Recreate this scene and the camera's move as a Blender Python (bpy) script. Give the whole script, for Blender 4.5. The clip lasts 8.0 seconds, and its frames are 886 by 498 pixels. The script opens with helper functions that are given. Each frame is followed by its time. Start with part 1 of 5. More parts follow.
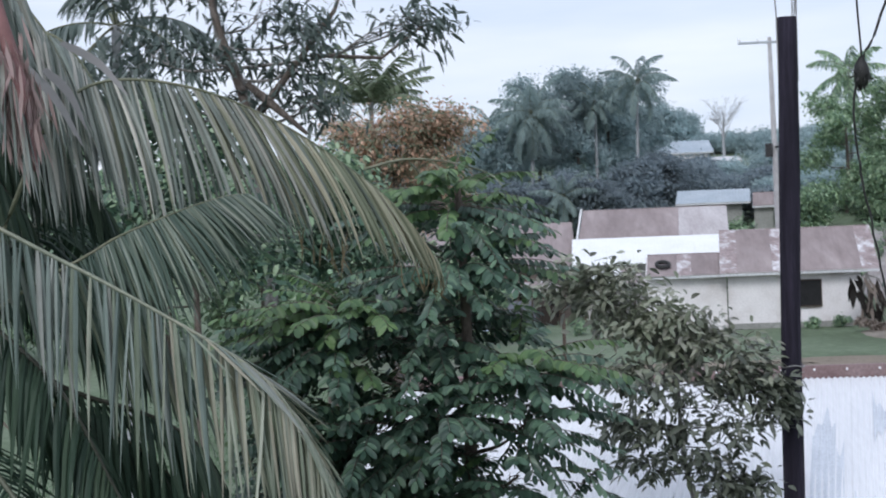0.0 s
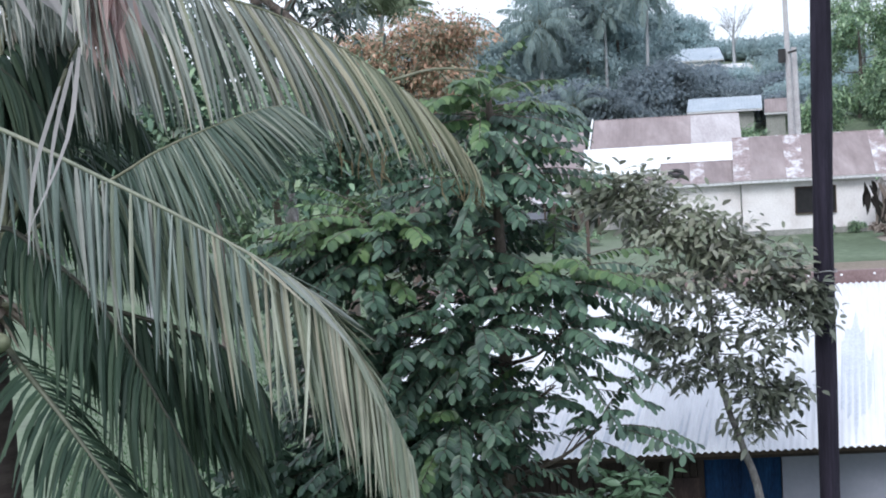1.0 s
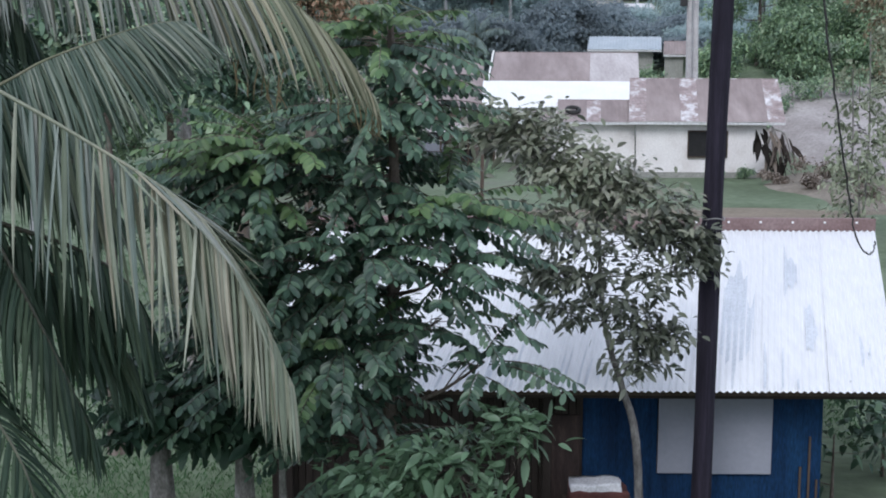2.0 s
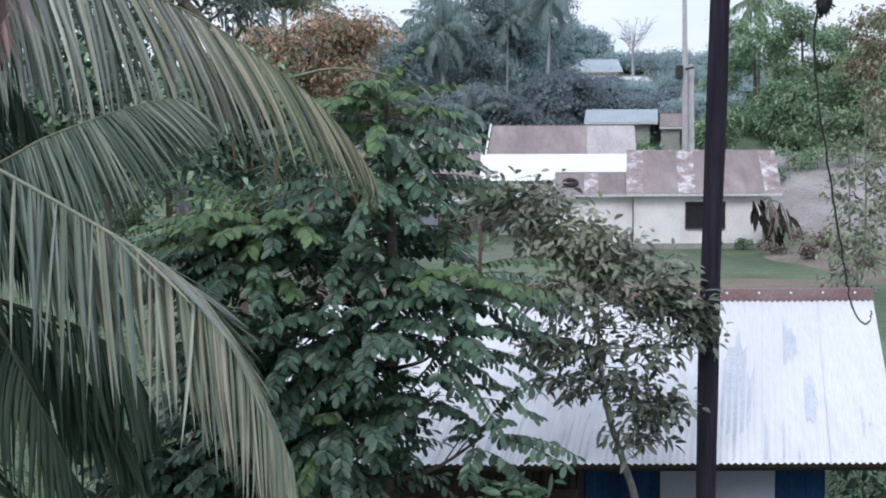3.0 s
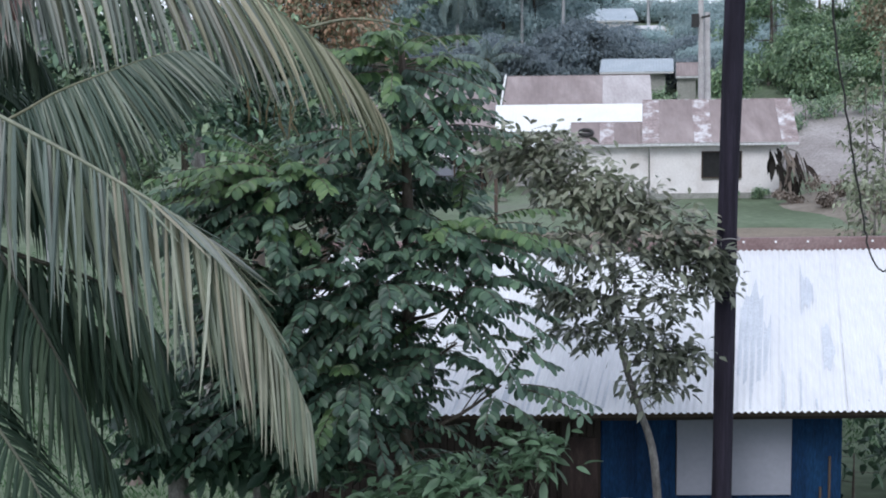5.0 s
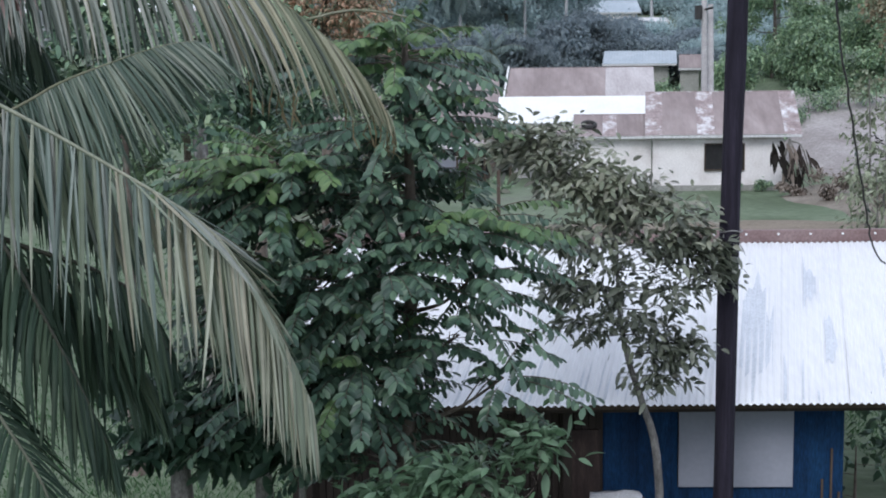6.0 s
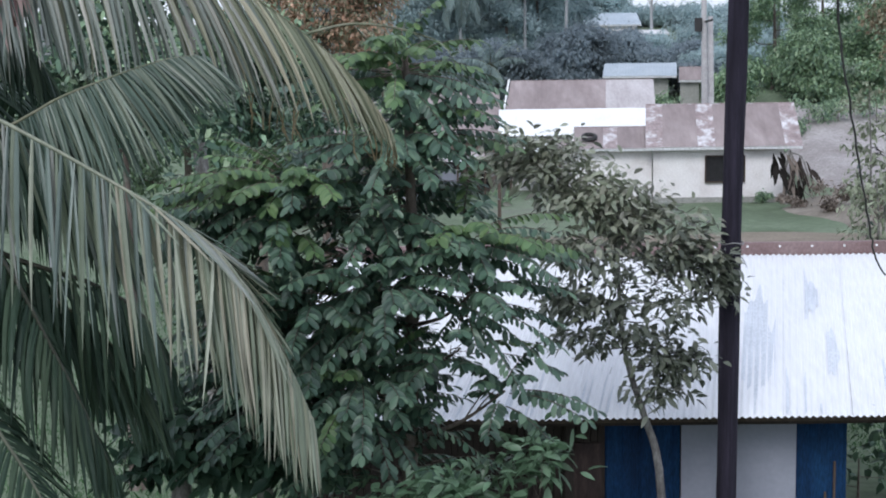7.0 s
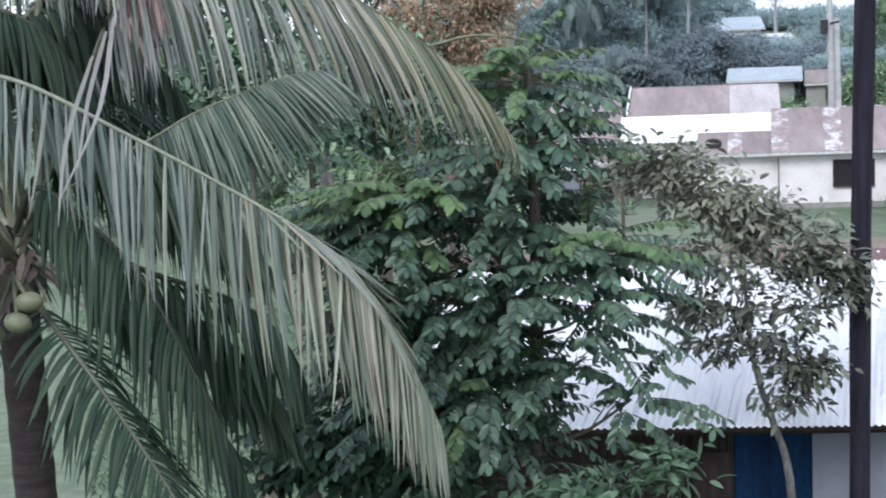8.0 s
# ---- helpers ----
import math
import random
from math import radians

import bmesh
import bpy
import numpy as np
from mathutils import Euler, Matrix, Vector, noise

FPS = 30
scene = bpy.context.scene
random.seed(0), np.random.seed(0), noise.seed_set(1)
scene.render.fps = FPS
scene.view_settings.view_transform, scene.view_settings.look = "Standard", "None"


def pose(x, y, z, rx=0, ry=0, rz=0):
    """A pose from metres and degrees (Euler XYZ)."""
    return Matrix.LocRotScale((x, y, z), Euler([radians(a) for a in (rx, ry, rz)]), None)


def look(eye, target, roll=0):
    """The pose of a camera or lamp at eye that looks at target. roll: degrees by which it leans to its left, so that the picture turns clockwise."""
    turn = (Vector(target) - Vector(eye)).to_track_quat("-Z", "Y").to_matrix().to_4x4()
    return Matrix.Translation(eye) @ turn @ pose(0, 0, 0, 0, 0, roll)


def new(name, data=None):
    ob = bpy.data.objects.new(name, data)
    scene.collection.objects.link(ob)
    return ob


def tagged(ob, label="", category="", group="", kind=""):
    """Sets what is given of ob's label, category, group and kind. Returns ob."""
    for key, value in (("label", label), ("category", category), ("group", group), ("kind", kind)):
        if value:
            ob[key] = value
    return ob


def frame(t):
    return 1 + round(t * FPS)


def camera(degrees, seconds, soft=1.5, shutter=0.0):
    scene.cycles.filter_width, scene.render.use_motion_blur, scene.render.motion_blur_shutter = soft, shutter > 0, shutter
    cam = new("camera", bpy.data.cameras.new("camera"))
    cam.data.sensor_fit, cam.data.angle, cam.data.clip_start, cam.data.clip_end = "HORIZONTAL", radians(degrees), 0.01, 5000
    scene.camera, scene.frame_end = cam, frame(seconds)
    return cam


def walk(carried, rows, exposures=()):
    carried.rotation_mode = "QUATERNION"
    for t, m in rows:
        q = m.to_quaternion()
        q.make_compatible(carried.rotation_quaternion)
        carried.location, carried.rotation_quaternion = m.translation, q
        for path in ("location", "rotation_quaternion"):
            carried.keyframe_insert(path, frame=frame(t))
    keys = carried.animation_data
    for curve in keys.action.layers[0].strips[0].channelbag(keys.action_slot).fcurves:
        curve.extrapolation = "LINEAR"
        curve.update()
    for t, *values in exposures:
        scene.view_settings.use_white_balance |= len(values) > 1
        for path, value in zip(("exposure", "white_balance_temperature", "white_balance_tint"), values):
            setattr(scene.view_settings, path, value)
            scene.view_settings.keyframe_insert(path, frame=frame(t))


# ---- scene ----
cam = camera(34.0, 8.0, soft=1.9, shutter=0.5)
PATH = [
    (0, pose(0.190, -0.155, 5.993, 88.56, 2.24, 3.49)),
    (0.1, pose(0.155, -0.120, 5.984, 88.23, 2.70, 3.28)),
    (0.2, pose(0.119, -0.085, 5.974, 86.82, 3.16, 3.47)),
    (0.3, pose(0.084, -0.049, 5.965, 85.47, 3.63, 3.48)),
    (0.5, pose(0.014, 0.021, 5.947, 85.10, 4.55, 3.57)),
    (1, pose(-0.024, -0.053, 5.976, 85.16, 3.34, 3.77)),
    (1.2, pose(-0.018, -0.045, 5.983, 85.08, 3.40, 3.76)),
    (1.3, pose(-0.015, -0.041, 5.987, 85.13, 2.80, 2.88)),
    (1.4, pose(-0.012, -0.037, 5.990, 84.39, 1.50, 1.26)),
    (1.5, pose(-0.009, -0.033, 5.993, 82.76, 0.37, 0.39)),
    (1.6, pose(-0.012, -0.020, 5.996, 82.30, 0.10, -0.02)),
    (2, pose(-0.026, 0.035, 6.009, 82.09, -0.32, -0.13)),
    (2.2, pose(-0.024, 0.031, 6.010, 82.95, -0.30, -0.31)),
    (3.3, pose(-0.012, 0.011, 6.016, 85.03, 0.30, -0.12)),
    (3.5, pose(-0.010, 0.007, 6.018, 84.91, 0.32, -0.10)),
    (4, pose(-0.012, 0.013, 6.015, 83.95, -0.00, 0.00)),
    (4.5, pose(-0.016, 0.032, 6.008, 83.41, 0.69, 0.32)),
    (6, pose(-0.017, 0.029, 6.003, 82.76, 0.57, 0.47)),
    (6.5, pose(-0.019, 0.038, 6.005, 82.98, 0.79, 0.36)),
    (7, pose(-0.019, 0.057, 6.007, 83.26, 0.75, 0.48)),
    (7.1, pose(-0.020, 0.047, 6.009, 83.35, 0.75, 0.54)),
    (7.2, pose(-0.022, 0.036, 6.010, 83.34, 1.00, 2.02)),
    (7.3, pose(-0.023, 0.026, 6.012, 83.41, 1.30, 2.99)),
    (7.5, pose(-0.026, 0.005, 6.016, 83.51, 1.75, 3.80)),
    (8, pose(-0.025, -0.005, 6.009, 83.78, 2.06, 5.23)),
]
walk(cam, PATH, exposures=[(0, 0.41), (0.5, 0.73), (1.0, 0.9), (1.3, 0.83), (1.5, 0.71), (2.0, 0.50), (3.5, 0.54), (4.5, 0.54), (6.0, 0.53), (7.0, 0.58), (7.5, 0.7), (8.0, 0.92)])

# ---- light: overcast late afternoon ----
world = bpy.data.worlds.new("overcast_sky")
scene.world = world
world.use_nodes = True
wn, wl = world.node_tree.nodes, world.node_tree.links
wn.clear()
w_out = wn.new("ShaderNodeOutputWorld")
w_bg = wn.new("ShaderNodeBackground")
w_sky = wn.new("ShaderNodeTexSky")
w_sky.sky_type, w_sky.sun_disc = "NISHITA", False
w_sky.sun_elevation, w_sky.sun_rotation = radians(41), radians(195)
w_co = wn.new("ShaderNodeTexCoord")
w_map = wn.new("ShaderNodeMapping")
w_map.inputs["Scale"].default_value = (1.6, 1.6, 9.0)
w_noise = wn.new("ShaderNodeTexNoise")
w_noise.inputs["Scale"].default_value, w_noise.inputs["Detail"].default_value = 1.7, 5
w_ramp = wn.new("ShaderNodeValToRGB")
w_ramp.color_ramp.elements[0].position, w_ramp.color_ramp.elements[0].color = 0.34, (5.3, 6.1, 7.75, 1)
w_ramp.color_ramp.elements[1].position, w_ramp.color_ramp.elements[1].color = 0.66, (7.2, 7.6, 8.7, 1)
w_mix = wn.new("ShaderNodeMixRGB")
w_mix.inputs["Fac"].default_value = 0.88
wl.new(w_co.outputs["Generated"], w_map.inputs["Vector"])
wl.new(w_map.outputs["Vector"], w_noise.inputs["Vector"])
wl.new(w_noise.outputs["Fac"], w_ramp.inputs["Fac"])
wl.new(w_sky.outputs["Color"], w_mix.inputs["Color1"])
wl.new(w_ramp.outputs["Color"], w_mix.inputs["Color2"])
wl.new(w_mix.outputs["Color"], w_bg.inputs["Color"])
w_bg.inputs["Strength"].default_value = 0.1
wl.new(w_bg.outputs["Background"], w_out.inputs["Surface"])

sun = new("sun", bpy.data.lights.new("sun", "SUN"))
sun.data.energy, sun.data.angle, sun.data.color = 1.4, radians(25), (0.95, 0.97, 1.0)
sun.matrix_world = look((-6, -22, 20), (0, 0, 0))


# ---- materials ----
def material(name, colours, rough=0.7, scale=4.0, fine=40.0, bump=0.3, metal=0.0, spread="noise", stretch=(1, 1, 1),
             through_light=0.0, gloss=0.4, dirt=0.25, distance=0.01):
    """A surface whose colour runs over the given colours by noise, by piece or by object, with finer grain over it."""
    m = bpy.data.materials.new(name)
    m.use_nodes = True
    n, l = m.node_tree.nodes, m.node_tree.links
    n.clear()
    out = n.new("ShaderNodeOutputMaterial")
    b = n.new("ShaderNodeBsdfPrincipled")
    b.inputs["Roughness"].default_value, b.inputs["Metallic"].default_value = rough, metal
    b.inputs["Specular IOR Level"].default_value = gloss
    co = n.new("ShaderNodeTexCoord")
    mp = n.new("ShaderNodeMapping")
    mp.inputs["Scale"].default_value = stretch
    l.new(co.outputs["Object"], mp.inputs["Vector"])
    big = n.new("ShaderNodeTexNoise")
    big.inputs["Scale"].default_value, big.inputs["Detail"].default_value = scale, 6
    big.inputs["Roughness"].default_value = 0.62
    l.new(mp.outputs["Vector"], big.inputs["Vector"])
    small = n.new("ShaderNodeTexNoise")
    small.inputs["Scale"].default_value, small.inputs["Detail"].default_value = fine, 4
    l.new(mp.outputs["Vector"], small.inputs["Vector"])
    ramp = n.new("ShaderNodeValToRGB")
    while len(ramp.color_ramp.elements) < len(colours):
        ramp.color_ramp.elements.new(0.5)
    lo, hi = (0.3, 0.7) if spread == "noise" else (0.0, 1.0)
    for i, c in enumerate(colours):
        ramp.color_ramp.elements[i].position = lo + (hi - lo) * i / max(1, len(colours) - 1)
        ramp.color_ramp.elements[i].color = (*c, 1)
    if spread == "noise":
        l.new(big.outputs["Fac"], ramp.inputs["Fac"])
    elif spread == "piece":
        geo = n.new("ShaderNodeNewGeometry")
        l.new(geo.outputs["Random Per Island"], ramp.inputs["Fac"])
    else:
        info = n.new("ShaderNodeObjectInfo")
        l.new(info.outputs["Random"], ramp.inputs["Fac"])
    grain = n.new("ShaderNodeMapRange")
    grain.inputs["From Min"].default_value, grain.inputs["From Max"].default_value = 0.3, 0.7
    grain.inputs["To Min"].default_value, grain.inputs["To Max"].default_value = 1.0 - dirt, 1.0 + dirt * 0.6
    l.new((big if spread != "noise" else small).outputs["Fac"], grain.inputs["Value"])
    mul = n.new("ShaderNodeMixRGB")
    mul.blend_type = "MULTIPLY"
    mul.inputs["Fac"].default_value = 1.0
    l.new(ramp.outputs["Color"], mul.inputs["Color1"])
    l.new(grain.outputs["Result"], mul.inputs["Color2"])
    l.new(mul.outputs["Color"], b.inputs["Base Color"])
    if bump:
        bp = n.new("ShaderNodeBump")
        bp.inputs["Strength"].default_value, bp.inputs["Distance"].default_value = bump, distance
        l.new(small.outputs["Fac"], bp.inputs["Height"])
        l.new(bp.outputs["Normal"], b.inputs["Normal"])
    if through_light:
        tr = n.new("ShaderNodeBsdfTranslucent")
        l.new(mul.outputs["Color"], tr.inputs["Color"])
        mx = n.new("ShaderNodeMixShader")
        mx.inputs["Fac"].default_value = through_light
        l.new(b.outputs["BSDF"], mx.inputs[1])
        l.new(tr.outputs["BSDF"], mx.inputs[2])
        l.new(mx.outputs["Shader"], out.inputs["Surface"])
    else:
        l.new(b.outputs["BSDF"], out.inputs["Surface"])
    return m


def leaf_material(name, colours, through_light=0.25, rough=0.5, gloss=0.35, scale=1.2):
    return material(name, colours, rough, scale, 60, 0.0, spread="piece", through_light=through_light, gloss=gloss, dirt=0.35)


M = {}
M["grass"] = material("grass_ground", [(0.068, 0.096, 0.052), (0.110, 0.152, 0.092), (0.152, 0.194, 0.130), (0.150, 0.152, 0.130)], 0.9, 0.12, 3.0, 0.6, distance=0.06)
M["blade"] = leaf_material("grass_blades", [(0.030, 0.082, 0.030), (0.052, 0.125, 0.048), (0.084, 0.172, 0.074)], 0.3)
M["dirt"] = material("grey_brown_dirt", [(0.24, 0.215, 0.21), (0.32, 0.295, 0.295), (0.40, 0.375, 0.375)], 0.95, 0.35, 6.0, 0.6, distance=0.05)
M["brown_dirt"] = material("dry_brown_earth", [(0.136, 0.119, 0.098), (0.204, 0.178, 0.149), (0.264, 0.234, 0.204)], 0.95, 0.5, 7.0, 0.6, distance=0.05)
M["red_dirt"] = material("reddish_dirt", [(0.17, 0.145, 0.11), (0.24, 0.20, 0.16)], 0.95, 0.6, 8.0, 0.6, distance=0.04)
M["white_roof"] = material("white_painted_metal", [(0.635, 0.652, 0.688), (0.665, 0.678, 0.713), (0.682, 0.695, 0.73), (0.696, 0.708, 0.742)], 0.45, 5.0, 14, 0.03, stretch=(1.6, 0.1, 1), gloss=0.45, dirt=0.05)
M["patch"] = material("grey_weathered_metal", [(0.500, 0.535, 0.595), (0.610, 0.645, 0.705)], 0.5, 2.0, 30, 0.1, dirt=0.15)
M["red_cap"] = material("red_oxide_metal", [(0.165, 0.105, 0.105), (0.21, 0.14, 0.14), (0.26, 0.19, 0.19)], 0.65, 2.0, 30, 0.2)
M["rust"] = material("rusted_metal", [(0.205, 0.165, 0.165), (0.265, 0.218, 0.218), (0.335, 0.285, 0.285)], 0.75, 0.5, 2.5, 0.15, stretch=(1.5, 0.3, 1), dirt=0.12)
M["rust_pale"] = material("pale_worn_metal", [(0.235, 0.186, 0.187), (0.274, 0.216, 0.217), (0.323, 0.265, 0.267), (0.568, 0.549, 0.575), (0.627, 0.608, 0.636)], 0.65, 1.5, 8, 0.3, stretch=(1.0, 0.7, 1))
M["zinc"] = material("pale_zinc_sheet", [(0.50, 0.50, 0.52), (0.62, 0.62, 0.64)], 0.55, 0.8, 9, 0.2, stretch=(1.2, 0.3, 1))
M["white_sheet"] = material("new_white_sheet", [(0.72, 0.73, 0.75), (0.80, 0.81, 0.82)], 0.5, 0.7, 9, 0.1, dirt=0.06)
M["blue_sheet"] = material("blue_grey_sheet", [(0.30, 0.36, 0.42), (0.42, 0.47, 0.52)], 0.5, 0.6, 8, 0.2)
M["plaster"] = material("whitewashed_wall", [(0.60, 0.56, 0.56), (0.71, 0.68, 0.69), (0.77, 0.745, 0.755)], 0.9, 0.8, 14, 0.2, dirt=0.12)
M["dull_wall"] = material("unpainted_block_wall", [(0.22, 0.22, 0.21), (0.33, 0.33, 0.31)], 0.95, 1.0, 12, 0.3)
M["brown_wall"] = material("bamboo_and_board_wall", [(0.13, 0.10, 0.09), (0.22, 0.18, 0.16)], 0.9, 1.5, 14, 0.4, stretch=(6, 6, 0.6))
M["dark"] = material("dark_opening", [(0.010, 0.010, 0.012), (0.02, 0.02, 0.022)], 0.9, 2, 10, 0.0)
M["blue_paint"] = material("blue_painted_sheet", [(0.004, 0.018, 0.052), (0.006, 0.030, 0.084), (0.008, 0.040, 0.104)], 0.75, 1.6, 22, 0.2, stretch=(3, 3, 0.6), gloss=0.15, dirt=0.45)
M["brown_board"] = material("brown_weathered_board", [(0.022, 0.016, 0.014), (0.04, 0.029, 0.024)], 0.85, 3, 30, 0.4, stretch=(4, 4, 0.5))
M["red_board"] = material("faded_red_brown_board", [(0.020, 0.014, 0.014), (0.042, 0.027, 0.025), (0.075, 0.050, 0.045)], 0.85, 4, 30, 0.4, stretch=(3, 3, 0.6))
M["white_board"] = material("white_fibre_board", [(0.205, 0.214, 0.262), (0.258, 0.268, 0.322)], 0.7, 1.2, 20, 0.1, dirt=0.05)
M["timber"] = material("dark_timber", [(0.05, 0.035, 0.028), (0.09, 0.065, 0.05)], 0.85, 4, 30, 0.4, stretch=(3, 3, 0.4))
M["pole"] = material("dark_wooden_pole", [(0.011, 0.009, 0.016), (0.020, 0.017, 0.028), (0.036, 0.030, 0.049)], 0.85, 2.5, 26, 0.6, stretch=(6, 6, 0.35), gloss=0.2, distance=0.012)
M["steel"] = material("galvanised_steel", [(0.34, 0.37, 0.40), (0.44, 0.47, 0.50)], 0.5, 3, 30, 0.1, metal=0.3)
M["rod"] = material("bare_steel_rod", [(0.20, 0.20, 0.21), (0.30, 0.29, 0.29)], 0.55, 6, 40, 0.2, metal=0.4)
M["concrete"] = material("concrete", [(0.30, 0.29, 0.29), (0.42, 0.41, 0.42)], 0.9, 2, 25, 0.3)
M["cable"] = material("black_cable", [(0.012, 0.012, 0.013), (0.022, 0.021, 0.02)], 0.6, 6, 40, 0.2)
M["bark"] = material("grey_brown_bark", [(0.07, 0.055, 0.045), (0.13, 0.105, 0.09), (0.19, 0.165, 0.15)], 0.9, 5, 35, 0.7, stretch=(2, 2, 0.7), distance=0.02)
M["bark_grey"] = material("smooth_grey_palm_bark", [(0.26, 0.27, 0.28), (0.34, 0.35, 0.36)], 0.9, 3, 30, 0.4, stretch=(1, 1, 5))
M["bark_pale"] = material("pale_bark", [(0.09, 0.082, 0.076), (0.20, 0.19, 0.18), (0.38, 0.365, 0.36)], 0.9, 5, 35, 0.6, stretch=(1.6, 1.6, 0.8), dirt=0.35)
M["palm_bark"] = material("ringed_palm_bark", [(0.032, 0.024, 0.025), (0.060, 0.046, 0.045), (0.095, 0.078, 0.075)], 0.9, 2, 30, 0.7, stretch=(1, 1, 6), distance=0.02)
M["frond_green"] = leaf_material("palm_leaflet_green", [(0.059, 0.101, 0.068), (0.092, 0.149, 0.102), (0.131, 0.182, 0.128), (0.210, 0.230, 0.187)], 0.22, 0.4, 0.5)
M["frond_dull"] = leaf_material("palm_leaflet_grey_green", [(0.1, 0.125, 0.108), (0.175, 0.205, 0.18), (0.265, 0.285, 0.255), (0.42, 0.4, 0.35)], 0.2, 0.4, 0.5)
M["frond_dry"] = leaf_material("palm_leaflet_yellowing", [(0.135, 0.155, 0.105), (0.215, 0.228, 0.160), (0.310, 0.305, 0.225), (0.420, 0.375, 0.280)], 0.2, 0.45, 0.45)
M["frond_light"] = leaf_material("palm_leaflet_light_green", [(0.050, 0.088, 0.070), (0.095, 0.140, 0.110), (0.145, 0.190, 0.148), (0.205, 0.235, 0.180)], 0.35, 0.4, 0.5)
# dark copy of the leaflet green that paints in the palm's inner shade
M["frond_painted_shade"] = leaf_material("palm_leaflet_painted_shade", [(0.021, 0.040, 0.029), (0.034, 0.061, 0.041), (0.055, 0.084, 0.052)], 0.2, 0.55, 0.2)
M["leaflet"] = material("palm_leaflet", [(0.138, 0.170, 0.120), (0.198, 0.230, 0.172), (0.258, 0.280, 0.214), (0.298, 0.276, 0.210)], 0.42, 3, 40, 0.0, spread="object", through_light=0.2, gloss=0.5, dirt=0.25)
M["leaflet_green"] = material("palm_leaflet_fresh", [(0.100, 0.134, 0.119), (0.141, 0.186, 0.162), (0.189, 0.226, 0.204), (0.235, 0.243, 0.222)], 0.4, 3, 40, 0.0, spread="object", through_light=0.2, gloss=0.5, dirt=0.25)
M["rachis"] = material("palm_midrib", [(0.085, 0.100, 0.060), (0.135, 0.145, 0.092), (0.180, 0.175, 0.125)], 0.5, 4, 30, 0.1, gloss=0.4)
M["dry_pink"] = leaf_material("dried_pinkish_fibre", [(0.26, 0.18, 0.175), (0.36, 0.26, 0.25), (0.44, 0.34, 0.33), (0.5, 0.44, 0.43)], 0.15, 0.7)
M["rib_pale"] = material("pale_palm_midrib", [(0.16, 0.18, 0.135), (0.22, 0.235, 0.18), (0.27, 0.265, 0.205)], 0.5, 4, 30, 0.1)
M["dry_grey"] = leaf_material("dried_grey_leaflet", [(0.20, 0.19, 0.195), (0.29, 0.275, 0.28), (0.40, 0.385, 0.385)], 0.15, 0.7)
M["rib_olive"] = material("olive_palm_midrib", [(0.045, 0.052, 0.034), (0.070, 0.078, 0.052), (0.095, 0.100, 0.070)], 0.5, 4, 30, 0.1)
# midrib colour with the same shade painted in
M["rib_painted_shade"] = material("palm_midrib_painted_shade", [(0.025, 0.027, 0.018), (0.041, 0.043, 0.029)], 0.55, 4, 30, 0.1)
M["red_stem"] = material("reddish_stem", [(0.19, 0.09, 0.088), (0.27, 0.14, 0.135)], 0.6, 5, 30, 0.2)
M["coconut"] = material("green_coconut_husk", [(0.130, 0.145, 0.088), (0.180, 0.192, 0.122)], 0.5, 5, 30, 0.1)
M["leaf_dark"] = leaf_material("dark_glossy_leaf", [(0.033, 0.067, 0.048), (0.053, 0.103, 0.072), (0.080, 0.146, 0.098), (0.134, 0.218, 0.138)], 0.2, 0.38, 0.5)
M["leaf_fresh"] = leaf_material("fresh_green_leaf", [(0.062, 0.122, 0.056), (0.106, 0.186, 0.080), (0.154, 0.242, 0.102)], 0.3, 0.4, 0.45)
M["leaf_mango"] = leaf_material("olive_mango_leaf", [(0.130, 0.150, 0.105), (0.205, 0.228, 0.165), (0.300, 0.318, 0.245), (0.270, 0.268, 0.225)], 0.2, 0.36, 0.55)
M["leaf_mango_one"] = material("olive_mango_leaf_single", [(0.130, 0.150, 0.105), (0.205, 0.228, 0.165), (0.300, 0.318, 0.245), (0.270, 0.268, 0.225)], 0.36, 3, 40, 0.0, spread="object", through_light=0.2, gloss=0.55)
M["leaf_dark_one"] = material("dark_glossy_leaf_single", [(0.033, 0.067, 0.048), (0.053, 0.103, 0.072), (0.080, 0.146, 0.098), (0.134, 0.218, 0.138)], 0.38, 3, 40, 0.0, spread="object", through_light=0.2, gloss=0.5)
# lower mango leaves: shade against the sky-lit top painted in as darker olive
M["leaf_mango_shade"] = leaf_material("mango_leaf_painted_shade", [(0.070, 0.082, 0.064), (0.118, 0.135, 0.104), (0.185, 0.205, 0.165)], 0.25, 0.36, 0.55)
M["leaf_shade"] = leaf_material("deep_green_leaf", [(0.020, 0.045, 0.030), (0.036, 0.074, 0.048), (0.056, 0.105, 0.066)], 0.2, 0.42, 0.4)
M["leaf_road"] = leaf_material("yellow_green_leaf", [(0.130, 0.215, 0.125), (0.215, 0.330, 0.185), (0.345, 0.470, 0.270)], 0.45, 0.6, 0.25, 0.4)
M["bark_mango"] = material("grey_mango_bark", [(0.06, 0.055, 0.055), (0.12, 0.115, 0.115), (0.24, 0.235, 0.235)], 0.9, 6, 35, 0.6, stretch=(2, 2, 0.8))
M["rust_faded"] = material("faded_pink_grey_metal", [(0.36, 0.325, 0.335), (0.44, 0.41, 0.42), (0.50, 0.475, 0.485)], 0.7, 0.8, 6, 0.15, stretch=(1.5, 0.3, 1), dirt=0.12)
M["frond_brown"] = leaf_material("withered_leaflet_tip", [(0.085, 0.070, 0.040), (0.145, 0.115, 0.065), (0.20, 0.16, 0.10)], 0.25, 0.7, 0.2)
